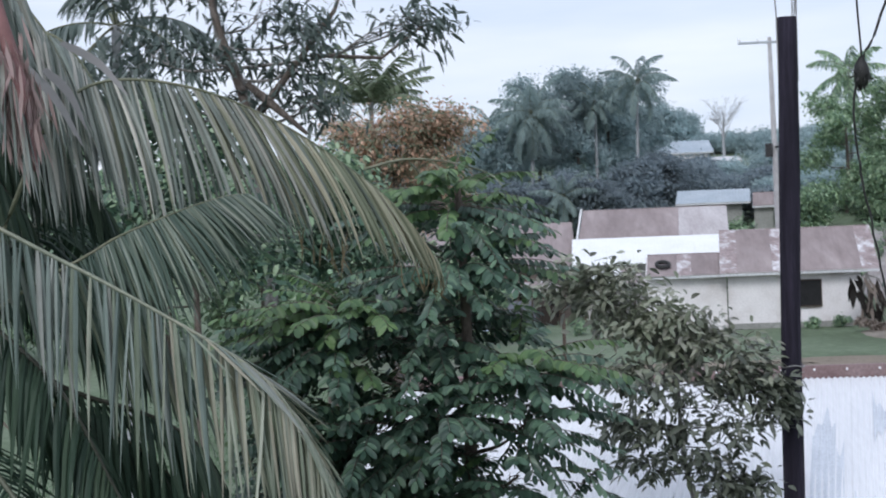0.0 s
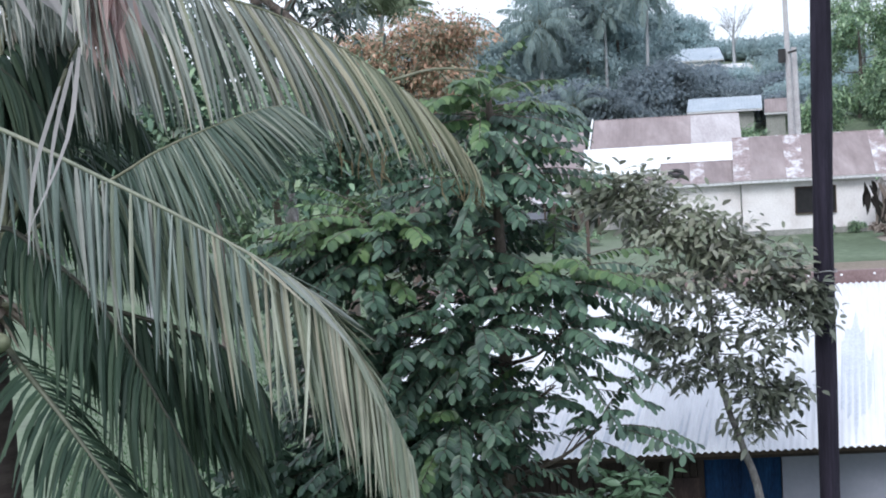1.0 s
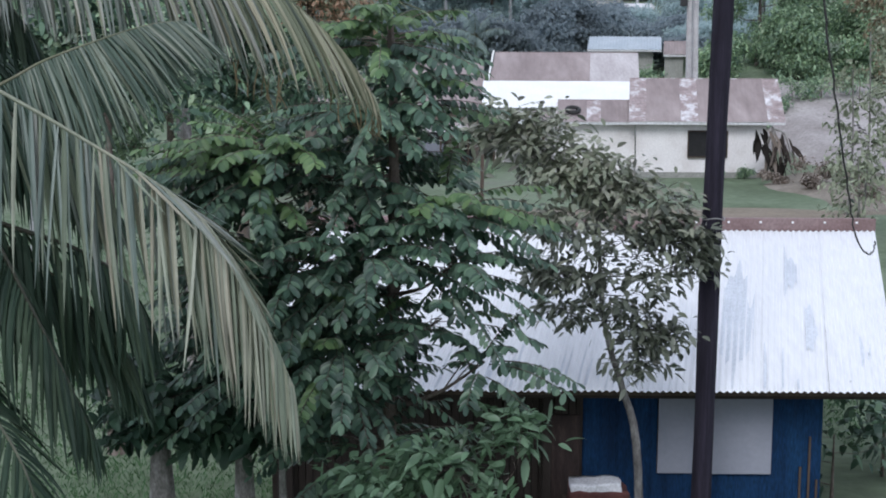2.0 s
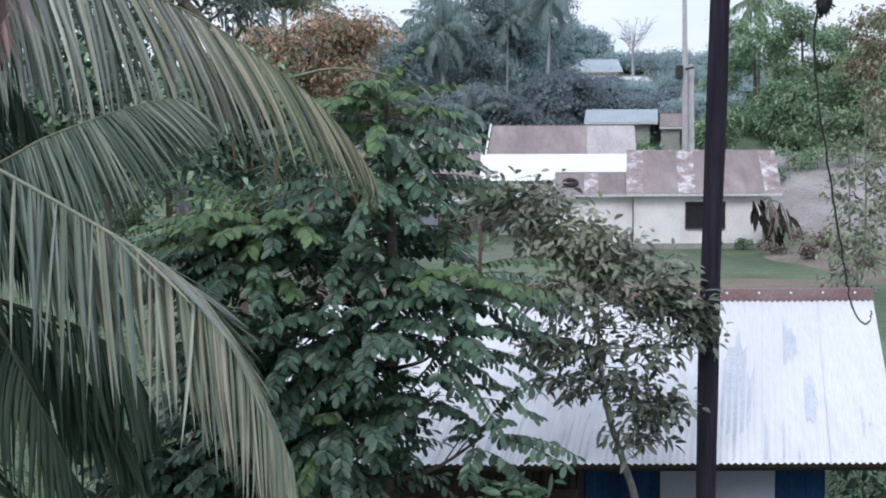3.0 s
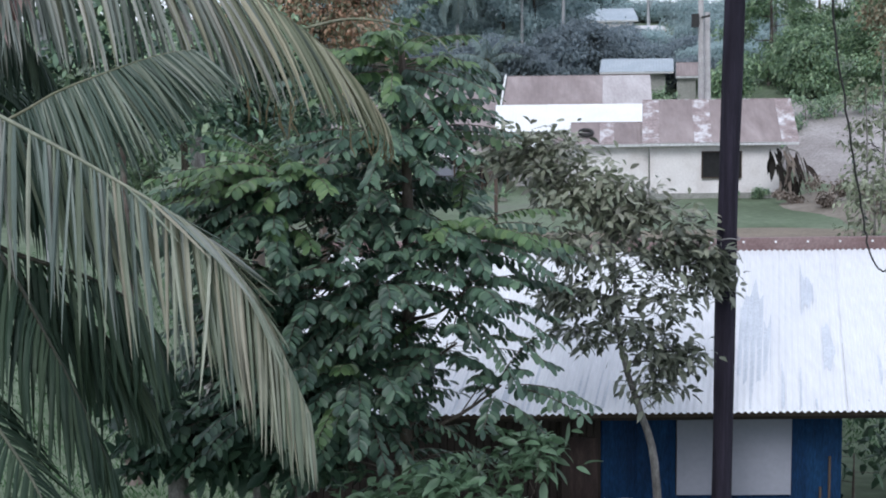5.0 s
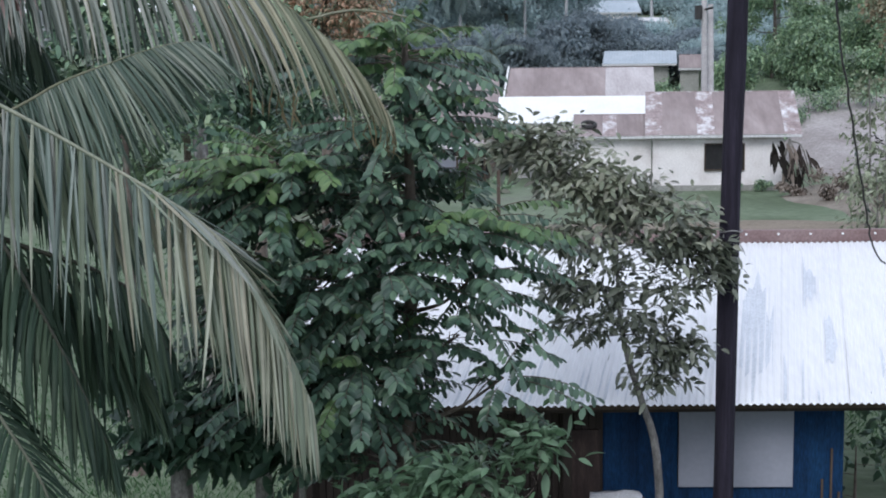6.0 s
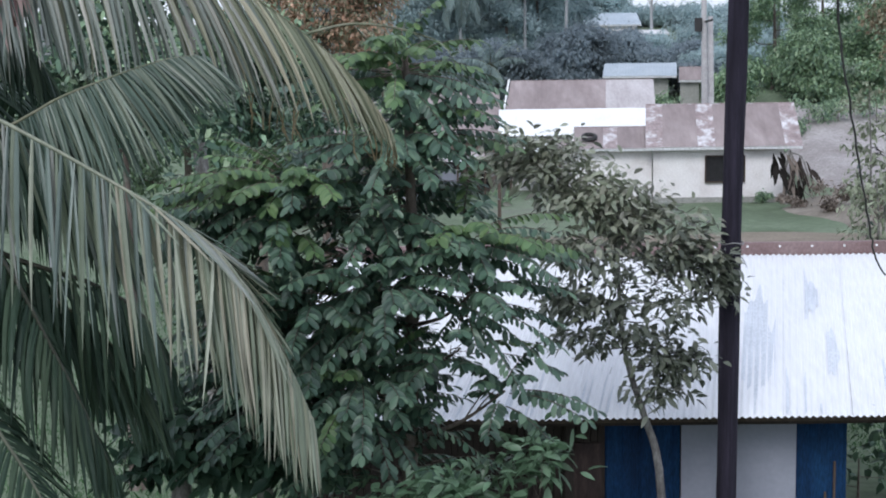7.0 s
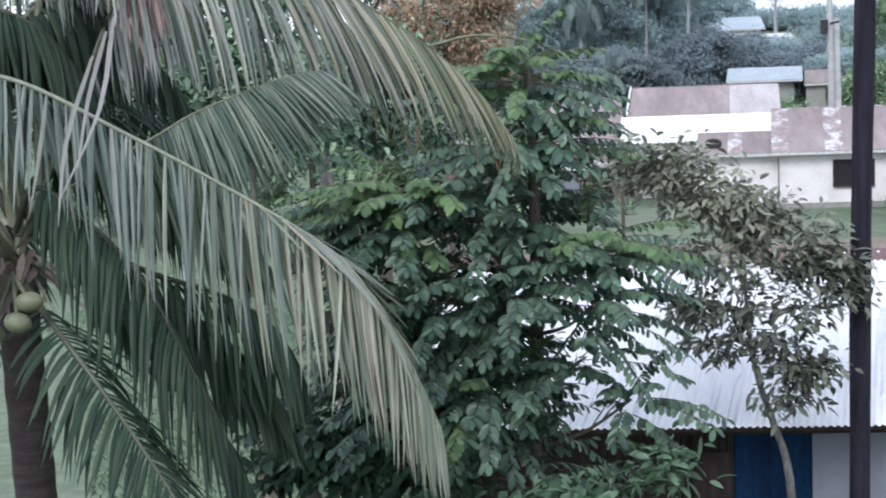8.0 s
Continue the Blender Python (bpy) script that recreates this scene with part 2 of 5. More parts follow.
M["leaf_shrub"] = leaf_material("shrub_leaf", [(0.066, 0.121, 0.068), (0.117, 0.203, 0.120), (0.183, 0.284, 0.187)], 0.25, 0.4, 0.45)
M["leaf_orange"] = leaf_material("russet_leaf", [(0.380, 0.310, 0.230), (0.520, 0.360, 0.270), (0.680, 0.410, 0.295), (0.560, 0.400, 0.310), (0.330, 0.330, 0.220)], 0.45, 0.7)
# far leaves: pale blue base colours carry the haze of distance
M["leaf_haze"] = leaf_material("haze_painted_far_leaf", [(0.365, 0.468, 0.485), (0.410, 0.512, 0.525), (0.455, 0.558, 0.570)], 0.6, 0.9, 0.03, 0.15)
M["leaf_haze_palm"] = leaf_material("haze_painted_palm_leaf", [(0.250, 0.330, 0.325), (0.300, 0.385, 0.375), (0.360, 0.445, 0.430)], 0.5, 0.8, 0.05, 0.15)
M["leaf_haze_dark"] = leaf_material("haze_painted_dark_leaf", [(0.260, 0.317, 0.353), (0.297, 0.353, 0.391), (0.334, 0.391, 0.418)], 0.6, 0.9, 0.03, 0.15)
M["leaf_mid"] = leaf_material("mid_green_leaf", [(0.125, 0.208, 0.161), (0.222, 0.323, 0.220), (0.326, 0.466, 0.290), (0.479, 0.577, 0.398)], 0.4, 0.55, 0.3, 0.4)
M["leaf_palm_far"] = leaf_material("green_palm_leaf", [(0.110, 0.150, 0.095), (0.160, 0.205, 0.130), (0.215, 0.255, 0.170)], 0.3, 0.5)
M["leaf_olive"] = leaf_material("light_olive_leaf", [(0.168, 0.198, 0.126), (0.228, 0.264, 0.180), (0.288, 0.324, 0.228)], 0.25, 0.5)
M["leaf_pale"] = leaf_material("pale_olive_leaf", [(0.166, 0.190, 0.131), (0.256, 0.285, 0.199), (0.361, 0.395, 0.296)], 0.25, 0.6)
M["leaf_brown"] = leaf_material("brownish_olive_leaf", [(0.16, 0.14, 0.09), (0.25, 0.20, 0.13), (0.33, 0.25, 0.17)], 0.3, 0.6)
M["leaf_dead"] = leaf_material("dead_brown_leaf", [(0.14, 0.11, 0.09), (0.22, 0.18, 0.155), (0.30, 0.26, 0.23)], 0.15, 0.8)
# near-black for withered leaves and for the shaded gaps they fill
M["leaf_void_shade"] = leaf_material("withered_leaf_and_void_shade", [(0.012, 0.011, 0.010), (0.024, 0.021, 0.019)], 0.05, 0.8, 0.1)
M["leaf_twig"] = leaf_material("narrow_grey_green_leaf", [(0.057, 0.082, 0.075), (0.103, 0.137, 0.122), (0.161, 0.194, 0.184)], 0.2, 0.5)
M["cloth_white"] = material("white_cloth", [(0.55, 0.56, 0.60), (0.70, 0.70, 0.74)], 0.9, 6, 40, 0.2)
M["cloth_red"] = material("dark_red_cloth", [(0.07, 0.025, 0.025), (0.12, 0.045, 0.04)], 0.9, 6, 40, 0.2)
M["cloth_blue"] = material("pale_blue_cloth", [(0.35, 0.42, 0.55), (0.48, 0.55, 0.66)], 0.9, 6, 40, 0.2)

RNG = np.random.default_rng(7)


# ---- mesh helpers ----
def thing(name, label, category, group="", kind="", at=(0, 0, 0)):
    ob = tagged(new(name), label, category, group, kind)
    ob.location = at
    ob.empty_display_size = 0.1
    return ob


def under(ob, parent):
    """Puts ob, whose mesh is in world coordinates, under its parent."""
    if parent is not None:
        ob.parent = parent
        up = Matrix.Identity(4)
        p = parent
        while p is not None:
            up = (p.matrix_parent_inverse @ p.matrix_basis if p.parent else p.matrix_basis) @ up
            p = p.parent
        ob.matrix_parent_inverse = up.inverted()
    return ob


def raw_mesh(name, verts, faces, mat, parent=None, label="", smooth=False):
    me = bpy.data.meshes.new(name)
    me.from_pydata([tuple(v) for v in np.asarray(verts, float).tolist()], [], faces if isinstance(faces, list) else faces.tolist())
    me.materials.append(mat)
    if smooth:
        me.polygons.foreach_set("use_smooth", np.ones(len(me.polygons), bool))
    me.update()
    ob = under(new(name, me), parent)
    return tagged(ob, label)


def part(name, bm, mat, parent=None, label="", smooth=False):
    me = bpy.data.meshes.new(name)
    bm.to_mesh(me)
    bm.free()
    me.materials.append(mat)
    if smooth:
        me.polygons.foreach_set("use_smooth", np.ones(len(me.polygons), bool))
    ob = under(new(name, me), parent)
    return tagged(ob, label)


def box_bm(lo, hi, bevel=0.0, bm=None):
    bm = bm or bmesh.new()
    lo, hi = Vector(lo), Vector(hi)
    r = bmesh.ops.create_cube(bm, size=1.0, matrix=Matrix.Translation((lo + hi) / 2) @ Matrix.Diagonal((*(hi - lo), 1)))
    if bevel:
        bmesh.ops.bevel(bm, geom=list({e for v in r["verts"] for e in v.link_edges}), offset=bevel, segments=1, affect="EDGES")
    return bm


def box(name, lo, hi, mat, parent, bevel=0.01, label=""):
    return part(name, box_bm(lo, hi, bevel), mat, parent, label)


def tube_arrays(pts, radii, sides=8):
    pts = np.asarray(pts, float)
    n = len(pts)
    radii = np.broadcast_to(np.asarray(radii, float), (n,))
    tan = np.gradient(pts, axis=0)
    tan /= np.linalg.norm(tan, axis=1)[:, None] + 1e-9
    ref = np.where(np.abs(tan[:, 2:3]) > 0.9, np.array([[1.0, 0, 0]]), np.array([[0, 0, 1.0]]))
    a = np.cross(tan, ref)
    a /= np.linalg.norm(a, axis=1)[:, None] + 1e-9
    b = np.cross(tan, a)
    ang = np.linspace(0, 2 * np.pi, sides, endpoint=False)
    v = pts[:, None] + radii[:, None, None] * (np.cos(ang)[None, :, None] * a[:, None] + np.sin(ang)[None, :, None] * b[:, None])
    f = []
    for i in range(n - 1):
        for j in range(sides):
            k = (j + 1) % sides
            f.append((i * sides + j, i * sides + k, (i + 1) * sides + k, (i + 1) * sides + j))
    f.append(tuple(range(sides)))
    f.append(tuple(range((n - 1) * sides, n * sides)))
    return v.reshape(-1, 3), f


def tubes(name, lines, mat, parent=None, label="", sides=6):
    vs, fs, o = [], [], 0
    for pts, radii in lines:
        v, f = tube_arrays(pts, radii, sides)
        vs.append(v)
        fs += [tuple(i + o for i in q) for q in f]
        o += len(v)
    return raw_mesh(name, np.concatenate(vs), fs, mat, parent, label, smooth=True)


def curve_through(ctrl, n=24):
    """A smooth line through a few control points (Catmull-Rom)."""
    c = np.asarray(ctrl, float)
    c = np.concatenate([[2 * c[0] - c[1]], c, [2 * c[-1] - c[-2]]])
    segs = len(c) - 3
    u = np.linspace(0, segs - 1e-6, n)
    i = u.astype(int)
    t = (u - i)[:, None]
    p0, p1, p2, p3 = c[i], c[i + 1], c[i + 2], c[i + 3]
    return 0.5 * (2 * p1 + (p2 - p0) * t + (2 * p0 - 5 * p1 + 4 * p2 - p3) * t ** 2 + (3 * p1 - p0 - 3 * p2 + p3) * t ** 3)


def unit(a):
    return a / (np.linalg.norm(a, axis=-1, keepdims=True) + 1e-9)


def leaf_arrays(base, along, normal, length, width, droop=0.25, blunt=0.0):
    """Many folded, drooping leaves: six corners each."""
    n = len(base)
    along = unit(along)
    side = unit(np.cross(along, normal))
    nor = np.cross(side, along)
    length = np.broadcast_to(length, (n,))[:, None]
    width = np.broadcast_to(width, (n,))[:, None]
    down = np.array([0, 0, -1.0])
    def at(u, s, lift):
        return base + along * length * u + side * width * s + nor * width * lift + down * length * droop * u * u
    v = np.stack([at(0, 0, 0), at(0.32 - 0.08 * blunt, 0.5, 0.12), at(0.32 - 0.08 * blunt, -0.5, 0.12), at(0.7 + 0.12 * blunt, 0.42 + 0.03 * blunt, 0.08), at(0.7 + 0.12 * blunt, -0.42 - 0.03 * blunt, 0.08), at(1.0, 0, -0.05)], 1)
    o = (np.arange(n) * 6)[:, None]
    quads = (o + np.array([[1, 2, 4, 3]])).tolist()
    tris = (o + np.array([[0, 2, 1]])).tolist() + (o + np.array([[3, 4, 5]])).tolist()
    return v.reshape(-1, 3), quads + tris


def fine_leaf_arrays(base, along, normal, length, width, droop=0.25, blunt=0.0):
    """Many near leaves at once: an oval blade folded along its midrib, with a rounded or a drawn-out tip."""
    n = len(base)
    along = unit(along)
    side = unit(np.cross(along, normal))
    nor = np.cross(side, along)
    length = np.broadcast_to(length, (n,))[:, None]
    width = np.broadcast_to(width, (n,))[:, None]
    down = np.array([0, 0, -1.0])
    stations = np.array([0.16, 0.40, 0.66, 0.88]) + blunt * np.array([0.02, 0.04, 0.06, 0.06])
    half = (1 - blunt) * np.array([0.33, 0.5, 0.40, 0.16]) + blunt * np.array([0.27, 0.46, 0.5, 0.30])
    def at(u, q, lift):
        return base + along * length * u + side * width * q + nor * width * lift + down * length * droop * u * u
    cols = [at(0, 0, 0)]
    for u, h in zip(stations, half):
        cols += [at(u, h, 0.16 * h), at(u, 0, -0.06), at(u, -h, 0.16 * h)]
    cols.append(at(1.0, 0, -0.05))
    v = np.stack(cols, 1)
    one = [(0, 2, 1), (0, 3, 2), (10, 11, 13), (11, 12, 13)]
    for r in range(3):
        a = 1 + 3 * r
        one += [(a, a + 1, a + 4, a + 3), (a + 1, a + 2, a + 5, a + 4)]
    f = [tuple(14 * i + q for q in t) for i in range(n) for t in one]
    return v.reshape(-1, 3), f


def random_dirs(n, flat=1.0):
    d = RNG.normal(size=(n, 3)) * np.array([1, 1, flat])
    return unit(d)


# ---- ground ----
def ground_height(x, y):
    """Level yard and village ground, rising to a wooded hill behind the houses."""
    rise = np.where(y > 80, 0.145 * (np.minimum(y, 165) - 80), 0.0) + np.where(y > 165, 0.03 * (np.minimum(y, 400) - 165), 0.0)
    right = np.clip((x - 15.5) / 4, 0, 1) * np.clip((y - 66) / 20, 0, 1) * np.clip((128 - y) / 22, 0, 1) * 2.8
    return rise + right


def build_ground():
    xs = np.concatenate([np.linspace(-1500, -80, 12), np.linspace(-70, 70, 71), np.linspace(80, 1500, 12)])
    ys = np.concatenate([np.linspace(-600, -20, 8), np.linspace(-12, 180, 97), np.linspace(190, 420, 12), np.linspace(500, 3000, 10)])
    X, Y = np.meshgrid(xs, ys)
    Z = ground_height(X, Y) + 0.05 * np.sin(X * 0.9 + 0.6 * Y) * np.sin(Y * 0.5) * ((np.abs(X) < 75) & (Y < 180) & (Y > 24))
    v = np.stack([X, Y, Z], -1).reshape(-1, 3)
    w = len(xs)
    f = [(j * w + i, j * w + i + 1, (j + 1) * w + i + 1, (j + 1) * w + i) for j in range(len(ys) - 1) for i in range(w - 1)]
    g = raw_mesh("ground", v, f, M["grass"], smooth=True)
    tagged(g, "green grassy ground rising to a wooded hill", "ground", kind="structure")


def flat_patch(name, label, category, cx, cy, rx, ry, mat, lift):
    """A bare earth patch with an uneven edge, following the ground."""
    rng = np.random.default_rng(int(abs(cx * 13 + cy * 7)) + 3)
    n, rings = 48, 14
    a = np.linspace(0, 2 * np.pi, n, endpoint=False)
    edge = 1 + 0.12 * np.sin(3 * a + rng.uniform(0, 6)) + 0.08 * np.sin(7 * a + rng.uniform(0, 6))
    v = [(cx, cy, 0.0)]
    for k in range(1, rings + 1):
        for i in range(n):
            v.append((cx + rx * edge[i] * k / rings * np.cos(a[i]), cy + ry * edge[i] * k / rings * np.sin(a[i]), 0))
    v = np.array(v)
    ring = np.concatenate([[0], np.repeat(np.arange(1, rings + 1), n)]) / rings
    v[:, 2] = ground_height(v[:, 0], v[:, 1]) + (lift + 0.06) * (1 - ring ** 3) - 0.06 + 0.04 * np.sin(v[:, 0] * 1.3) * np.cos(v[:, 1] * 0.9) * (1 - ring)
    f = [(0, 1 + i, 1 + (i + 1) % n) for i in range(n)]
    for k in range(rings - 1):
        for i in range(n):
            j = (i + 1) % n
            f.append((1 + k * n + i, 1 + k * n + j, 1 + (k + 1) * n + j, 1 + (k + 1) * n + i))
    ob = raw_mesh(name, v, [tuple(reversed(q)) for q in f], mat, smooth=True)
    return tagged(ob, label, category, kind="structure")


def grass_blades(n=110000):
    y = 13 + 37 * RNG.uniform(0, 1, n) ** 1.9
    x = RNG.uniform(-0.36, 0.30, n) * y
    keep = ~((x > -2.2) & (x < 6.2) & (y > 15.4) & (y < 23.5)) & ~((x > 4.8) & (x < 16) & (y > 67)) & ~(((x - 18.7) / 4.7) ** 2 + ((y - 60.5) / 9.8) ** 2 < RNG.uniform(0.5, 1.0, n))
    x, y = x[keep], y[keep]
    n = len(x)
    base = np.stack([x, y, ground_height(x, y) - 0.02], 1)
    d = random_dirs(n, 0.1) * 0.5 + np.array([0, 0, 1.0])
    v, f = leaf_arrays(base, d, random_dirs(n), RNG.uniform(0.08, 0.2, n), RNG.uniform(0.009, 0.020, n), 0.3)
    tagged(raw_mesh("grass", v, f, M["blade"]), "unmown green grass on the yard", "grass", kind="stuff")


# ---- sheds and houses ----
def corrugated(name, x0, x1, top, bottom, shear, mat, parent, pitch=0.076, depth=0.011, lift=0.0, rows=4, label="", limits=None, samples=6):
    """A corrugated sheet between a top and a bottom edge (y, z); shear moves the bottom edge along x."""
    n = max(2, int(round((x1 - x0) / pitch * samples)))
    xs = np.linspace(x0, x1, n + 1)
    wave = depth * np.sin(xs / pitch * 2 * np.pi) + lift
    v = []
    for r in range(rows + 1):
        for i, x in enumerate(xs):
            a, b = (0.0, 1.0) if limits is None else limits(x)
            u = a + (b - a) * r / rows
            y = top[0] + (bottom[0] - top[0]) * u
            z = top[1] + (bottom[1] - top[1]) * u
            v.append((x + shear * u, y, z + wave[i]))
    w = n + 1
    f = [(r * w + i, (r + 1) * w + i, (r + 1) * w + i + 1, r * w + i + 1) for r in range(rows) for i in range(n)]
    return raw_mesh(name, np.array(v), f, mat, parent, label, smooth=True)


def near_house():
    h = thing("house", "small house with white-painted corrugated roof and blue sheet walls", "house", at=(2, 19, 0))
    ridge, eave = (19.3, 3.60), (15.2, 2.37)
    roof = raw_mesh("roof", np.array([(-1.6, 19.3, 3.50), (5.78, 19.3, 3.50), (4.9, 15.35, 2.31), (-2.5, 15.35, 2.31),
                                      (-1.6, 19.3, 3.56), (5.78, 19.3, 3.56), (4.9, 15.35, 2.37), (-2.5, 15.35, 2.37)]) - np.array([0, 0, 0.02]),
                    [(3, 2, 1, 0), (4, 5, 6, 7), (0, 1, 5, 4), (1, 2, 6, 5), (2, 3, 7, 6), (3, 0, 4, 7)], M["timber"], h, "timber roof deck under white sheets")
    rng = np.random.default_rng(3)
    for i in range(10):
        a = -1.66 + 0.748 * i
        d = rng.uniform(-0.02, 0.02)
        corrugated("roof_sheet", a, a + 0.752, (ridge[0], ridge[1] + 0.004 * (i % 2)), (eave[0] + d, eave[1] + 0.004 * (i % 2)), -0.9, M["white_roof"], roof, rows=5)
    def patch(x0, x1, u0, u1):
        def lim(x):
            j = 0.06 * math.sin(x * 23) + 0.04 * math.sin(x * 57 + 1)
            return (u0 + j, min(0.985, u1 - 0.6 * j))
        corrugated("roof_patch", x0, x1, ridge, eave, -0.9, M["patch"], roof, rows=3, lift=0.008, limits=lim, label="grey weathered patch of roof")
    patch(3.86, 4.14, 0.32, 0.86)
    patch(4.15, 4.24, 0.46, 0.84)
    patch(4.60, 4.76, 0.18, 0.42)
    patch(4.84, 4.98, 0.56, 0.76)
    patch(5.45, 5.6, 0.74, 0.84)
    for i in range(38):
        x = rng.uniform(0.6, 3.2) if i < 30 else rng.uniform(3.6, 5.6)
        patch(x, x + rng.uniform(0.010, 0.032), rng.uniform(0.70, 0.92), 0.985)
    # far slope and red ridge flashing
    for i in range(10):
        a = -1.66 + 0.748 * i
        corrugated("roof_sheet", a, a + 0.752, (19.33, 3.60 + 0.004 * (i % 2)), (23.3, 2.37), 0.5, M["rust"], roof, rows=3, samples=4)
    cap = part("ridge_cap", box_bm((-1.66, 19.33, 3.585), (5.84, 19.37, 3.765), 0.004), M["red_cap"], roof, "red-brown metal ridge flashing")
    box("ridge_cap", (-1.66, 19.37, 3.72), (5.84, 19.62, 3.745), M["red_cap"], roof, 0.004, "red-brown metal ridge flashing")
    for i in range(17):
        x = -1.3 + i * 0.43
        part("screw", box_bm((x - 0.014, 19.31, 3.70), (x + 0.014, 19.33, 3.728), 0.004), M["white_sheet"], cap)
    # walls
    def sheet_wall(x0, x1, z0, z1, mat, label="", y=15.9):
        n = max(2, int(round((x1 - x0) / 0.02)))
        xs = np.linspace(x0, x1, n + 1)
        d = 0.006 * np.clip(3 * np.sin(xs / 0.19 * 2 * np.pi), -1, 1)
        v = np.concatenate([np.stack([xs, y + d, np.full(n + 1, z0)], 1), np.stack([xs, y + d, np.full(n + 1, z1)], 1),
                            np.stack([xs, y + 0.05 + d, np.full(n + 1, z0)], 1), np.stack([xs, y + 0.05 + d, np.full(n + 1, z1)], 1)])
        w = n + 1
        f = [(i, i + 1, w + i + 1, w + i) for i in range(n)] + [(2 * w + i + 1, 2 * w + i, 3 * w + i, 3 * w + i + 1) for i in range(n)]
        return raw_mesh("wall_sheet", v, f, mat, wall, label)
    wall = part("wall", box_bm((-1.9, 15.97, 0.0), (4.3, 22.4, 2.33), 0.0), M["brown_board"], h, "dark board house wall")
    sheet_wall(1.61, 2.44, 0.0, 2.36, M["blue_paint"], "blue painted corrugated sheet")
    sheet_wall(2.44, 3.74, 0.0, 1.26, M["blue_paint"], "blue painted corrugated sheet")
    sheet_wall(3.74, 4.3, 0.0, 2.36, M["blue_paint"], "blue painted corrugated sheet")
    for i in range(42):
        box("board", (-1.836 + 0.082 * i, 15.9, 0.0), (-1.761 + 0.082 * i, 15.955, 2.36), M["brown_board"], wall, 0.006)
    box("panel", (2.45, 15.86, 1.27), (3.05, 15.89, 2.36), M["white_board"], wall, 0.004, "pale grey-white fibre board")
    box("panel", (3.056, 15.855, 1.265), (3.73, 15.885, 2.36), M["white_board"], wall, 0.004, "pale grey-white fibre board")
    for i in range(3):
        x = (4.05, 4.15, 4.24)[i]
        box("batten", (x, 15.86, 0.0), (x + 0.025, 15.885, (1.35, 1.7, 1.2)[i]), M["timber"], wall, 0.003, "weathered timber batten")
    box("board", (1.25, 15.86, 0.0), (1.57, 15.89, 1.94), M["red_board"], wall, 0.006, "faded reddish-brown board")
    for x in (-1.7, 1.2):
        box("post", (x - 0.05, 15.78, 0), (x + 0.05, 15.86, 2.34), M["brown_board"], h, 0.008, "dark timber post")
    # beam coloured dark to paint in the shadow under the eave
    box("eave_beam", (-2.4, 15.42, 2.24), (4.86, 15.5, 2.33), M["brown_board"], h, 0.008)


def gable(name, label, x0, x1, yf, yr, ze, zr, wall_mat, roof_mats, base, over=0.45, sheet=1.05, back=True, group="", skew=0.0, span=None):
    """A low house, its depth lines leaning by skew: front wall at yf, ridge at yr, with roof sheets; roof_mats picks the metal of each sheet."""
    h = thing(name, label, "house", group=group, at=((x0 + x1) / 2, yr, base))
    yb = 2 * yr - yf
    slope = (zr - ze) / (yr - (yf - over))
    bm = bmesh.new()
    zw = ze + slope * over - 0.1
    prof = [(yf, base - 0.5), (yb, base - 0.5), (yb, zw), (yr, zr - 0.12), (yf, zw)]
    a = [bm.verts.new((x0 + skew * (p[0] - yf), *p)) for p in prof]
    b = [bm.verts.new((x1 + skew * (p[0] - yf), *p)) for p in prof]
    e0, e1 = span or (x0 - over, x1 + over)
    lean = skew * (yr - yf + over)
    bm.faces.new(list(reversed(a)))
    bm.faces.new(b)
    for i in range(5):
        j = (i + 1) % 5
        bm.faces.new((a[i], a[j], b[j], b[i]))
    bmesh.ops.recalc_face_normals(bm, faces=bm.faces)
    wall = part("wall", bm, wall_mat, h)
    roof = part("roof", box_bm((e0 + lean, yr - 0.06, zr - 0.03), (e1 + lean, yr + 0.06, zr + 0.02), 0.01), roof_mats[0], h, "metal ridge cap")
    n = max(1, int(round((e1 - e0) / sheet)))
    xs = np.linspace(e0 + lean, e1 + lean, n + 1)
    for i in range(n):
        m = roof_mats[i % len(roof_mats)] if len(roof_mats) < n else roof_mats[i]
        corrugated("roof_sheet", xs[i], xs[i + 1] + 0.02, (yr, zr + 0.008 * (i % 2)), (yf - over, ze + 0.008 * (i % 2)), -lean, m, roof, pitch=0.2, depth=0.009, rows=2, samples=4)
        if back:
            corrugated("roof_sheet", xs[i], xs[i + 1] + 0.02, (yr, zr + 0.008 * (i % 2)), (yb + over, ze + 0.008 * (i % 2)), lean, roof_mats[0], roof, pitch=0.4, depth=0.02, rows=1, samples=3)
    box("fascia", (e0, yf - over - 0.02, ze - 0.14), (e1, yf - over + 0.02, ze - 0.02), M["zinc"], h, 0.006, "pale eave board")
    return h, wall


def opening(parent, x0, x1, z0, z1, y, sash=True):
    w = box("window", (x0, y - 0.03, z0), (x1, y + 0.02, z1), M["dark"], parent, 0.0, "dark unglazed window")
    for lo, hi in (((x0 - 0.05, y - 0.05, z0 - 0.05), (x0, y, z1 + 0.05)), ((x1, y - 0.05, z0 - 0.05), (x1 + 0.05, y, z1 + 0.05)),
                   ((x0, y - 0.05, z1), (x1, y, z1 + 0.05)), ((x0 - 0.02, y - 0.1, z0 - 0.06), (x1 + 0.02, y, z0))):
        box("window_frame", lo, hi, M["timber"], w, 0.0)
    return w


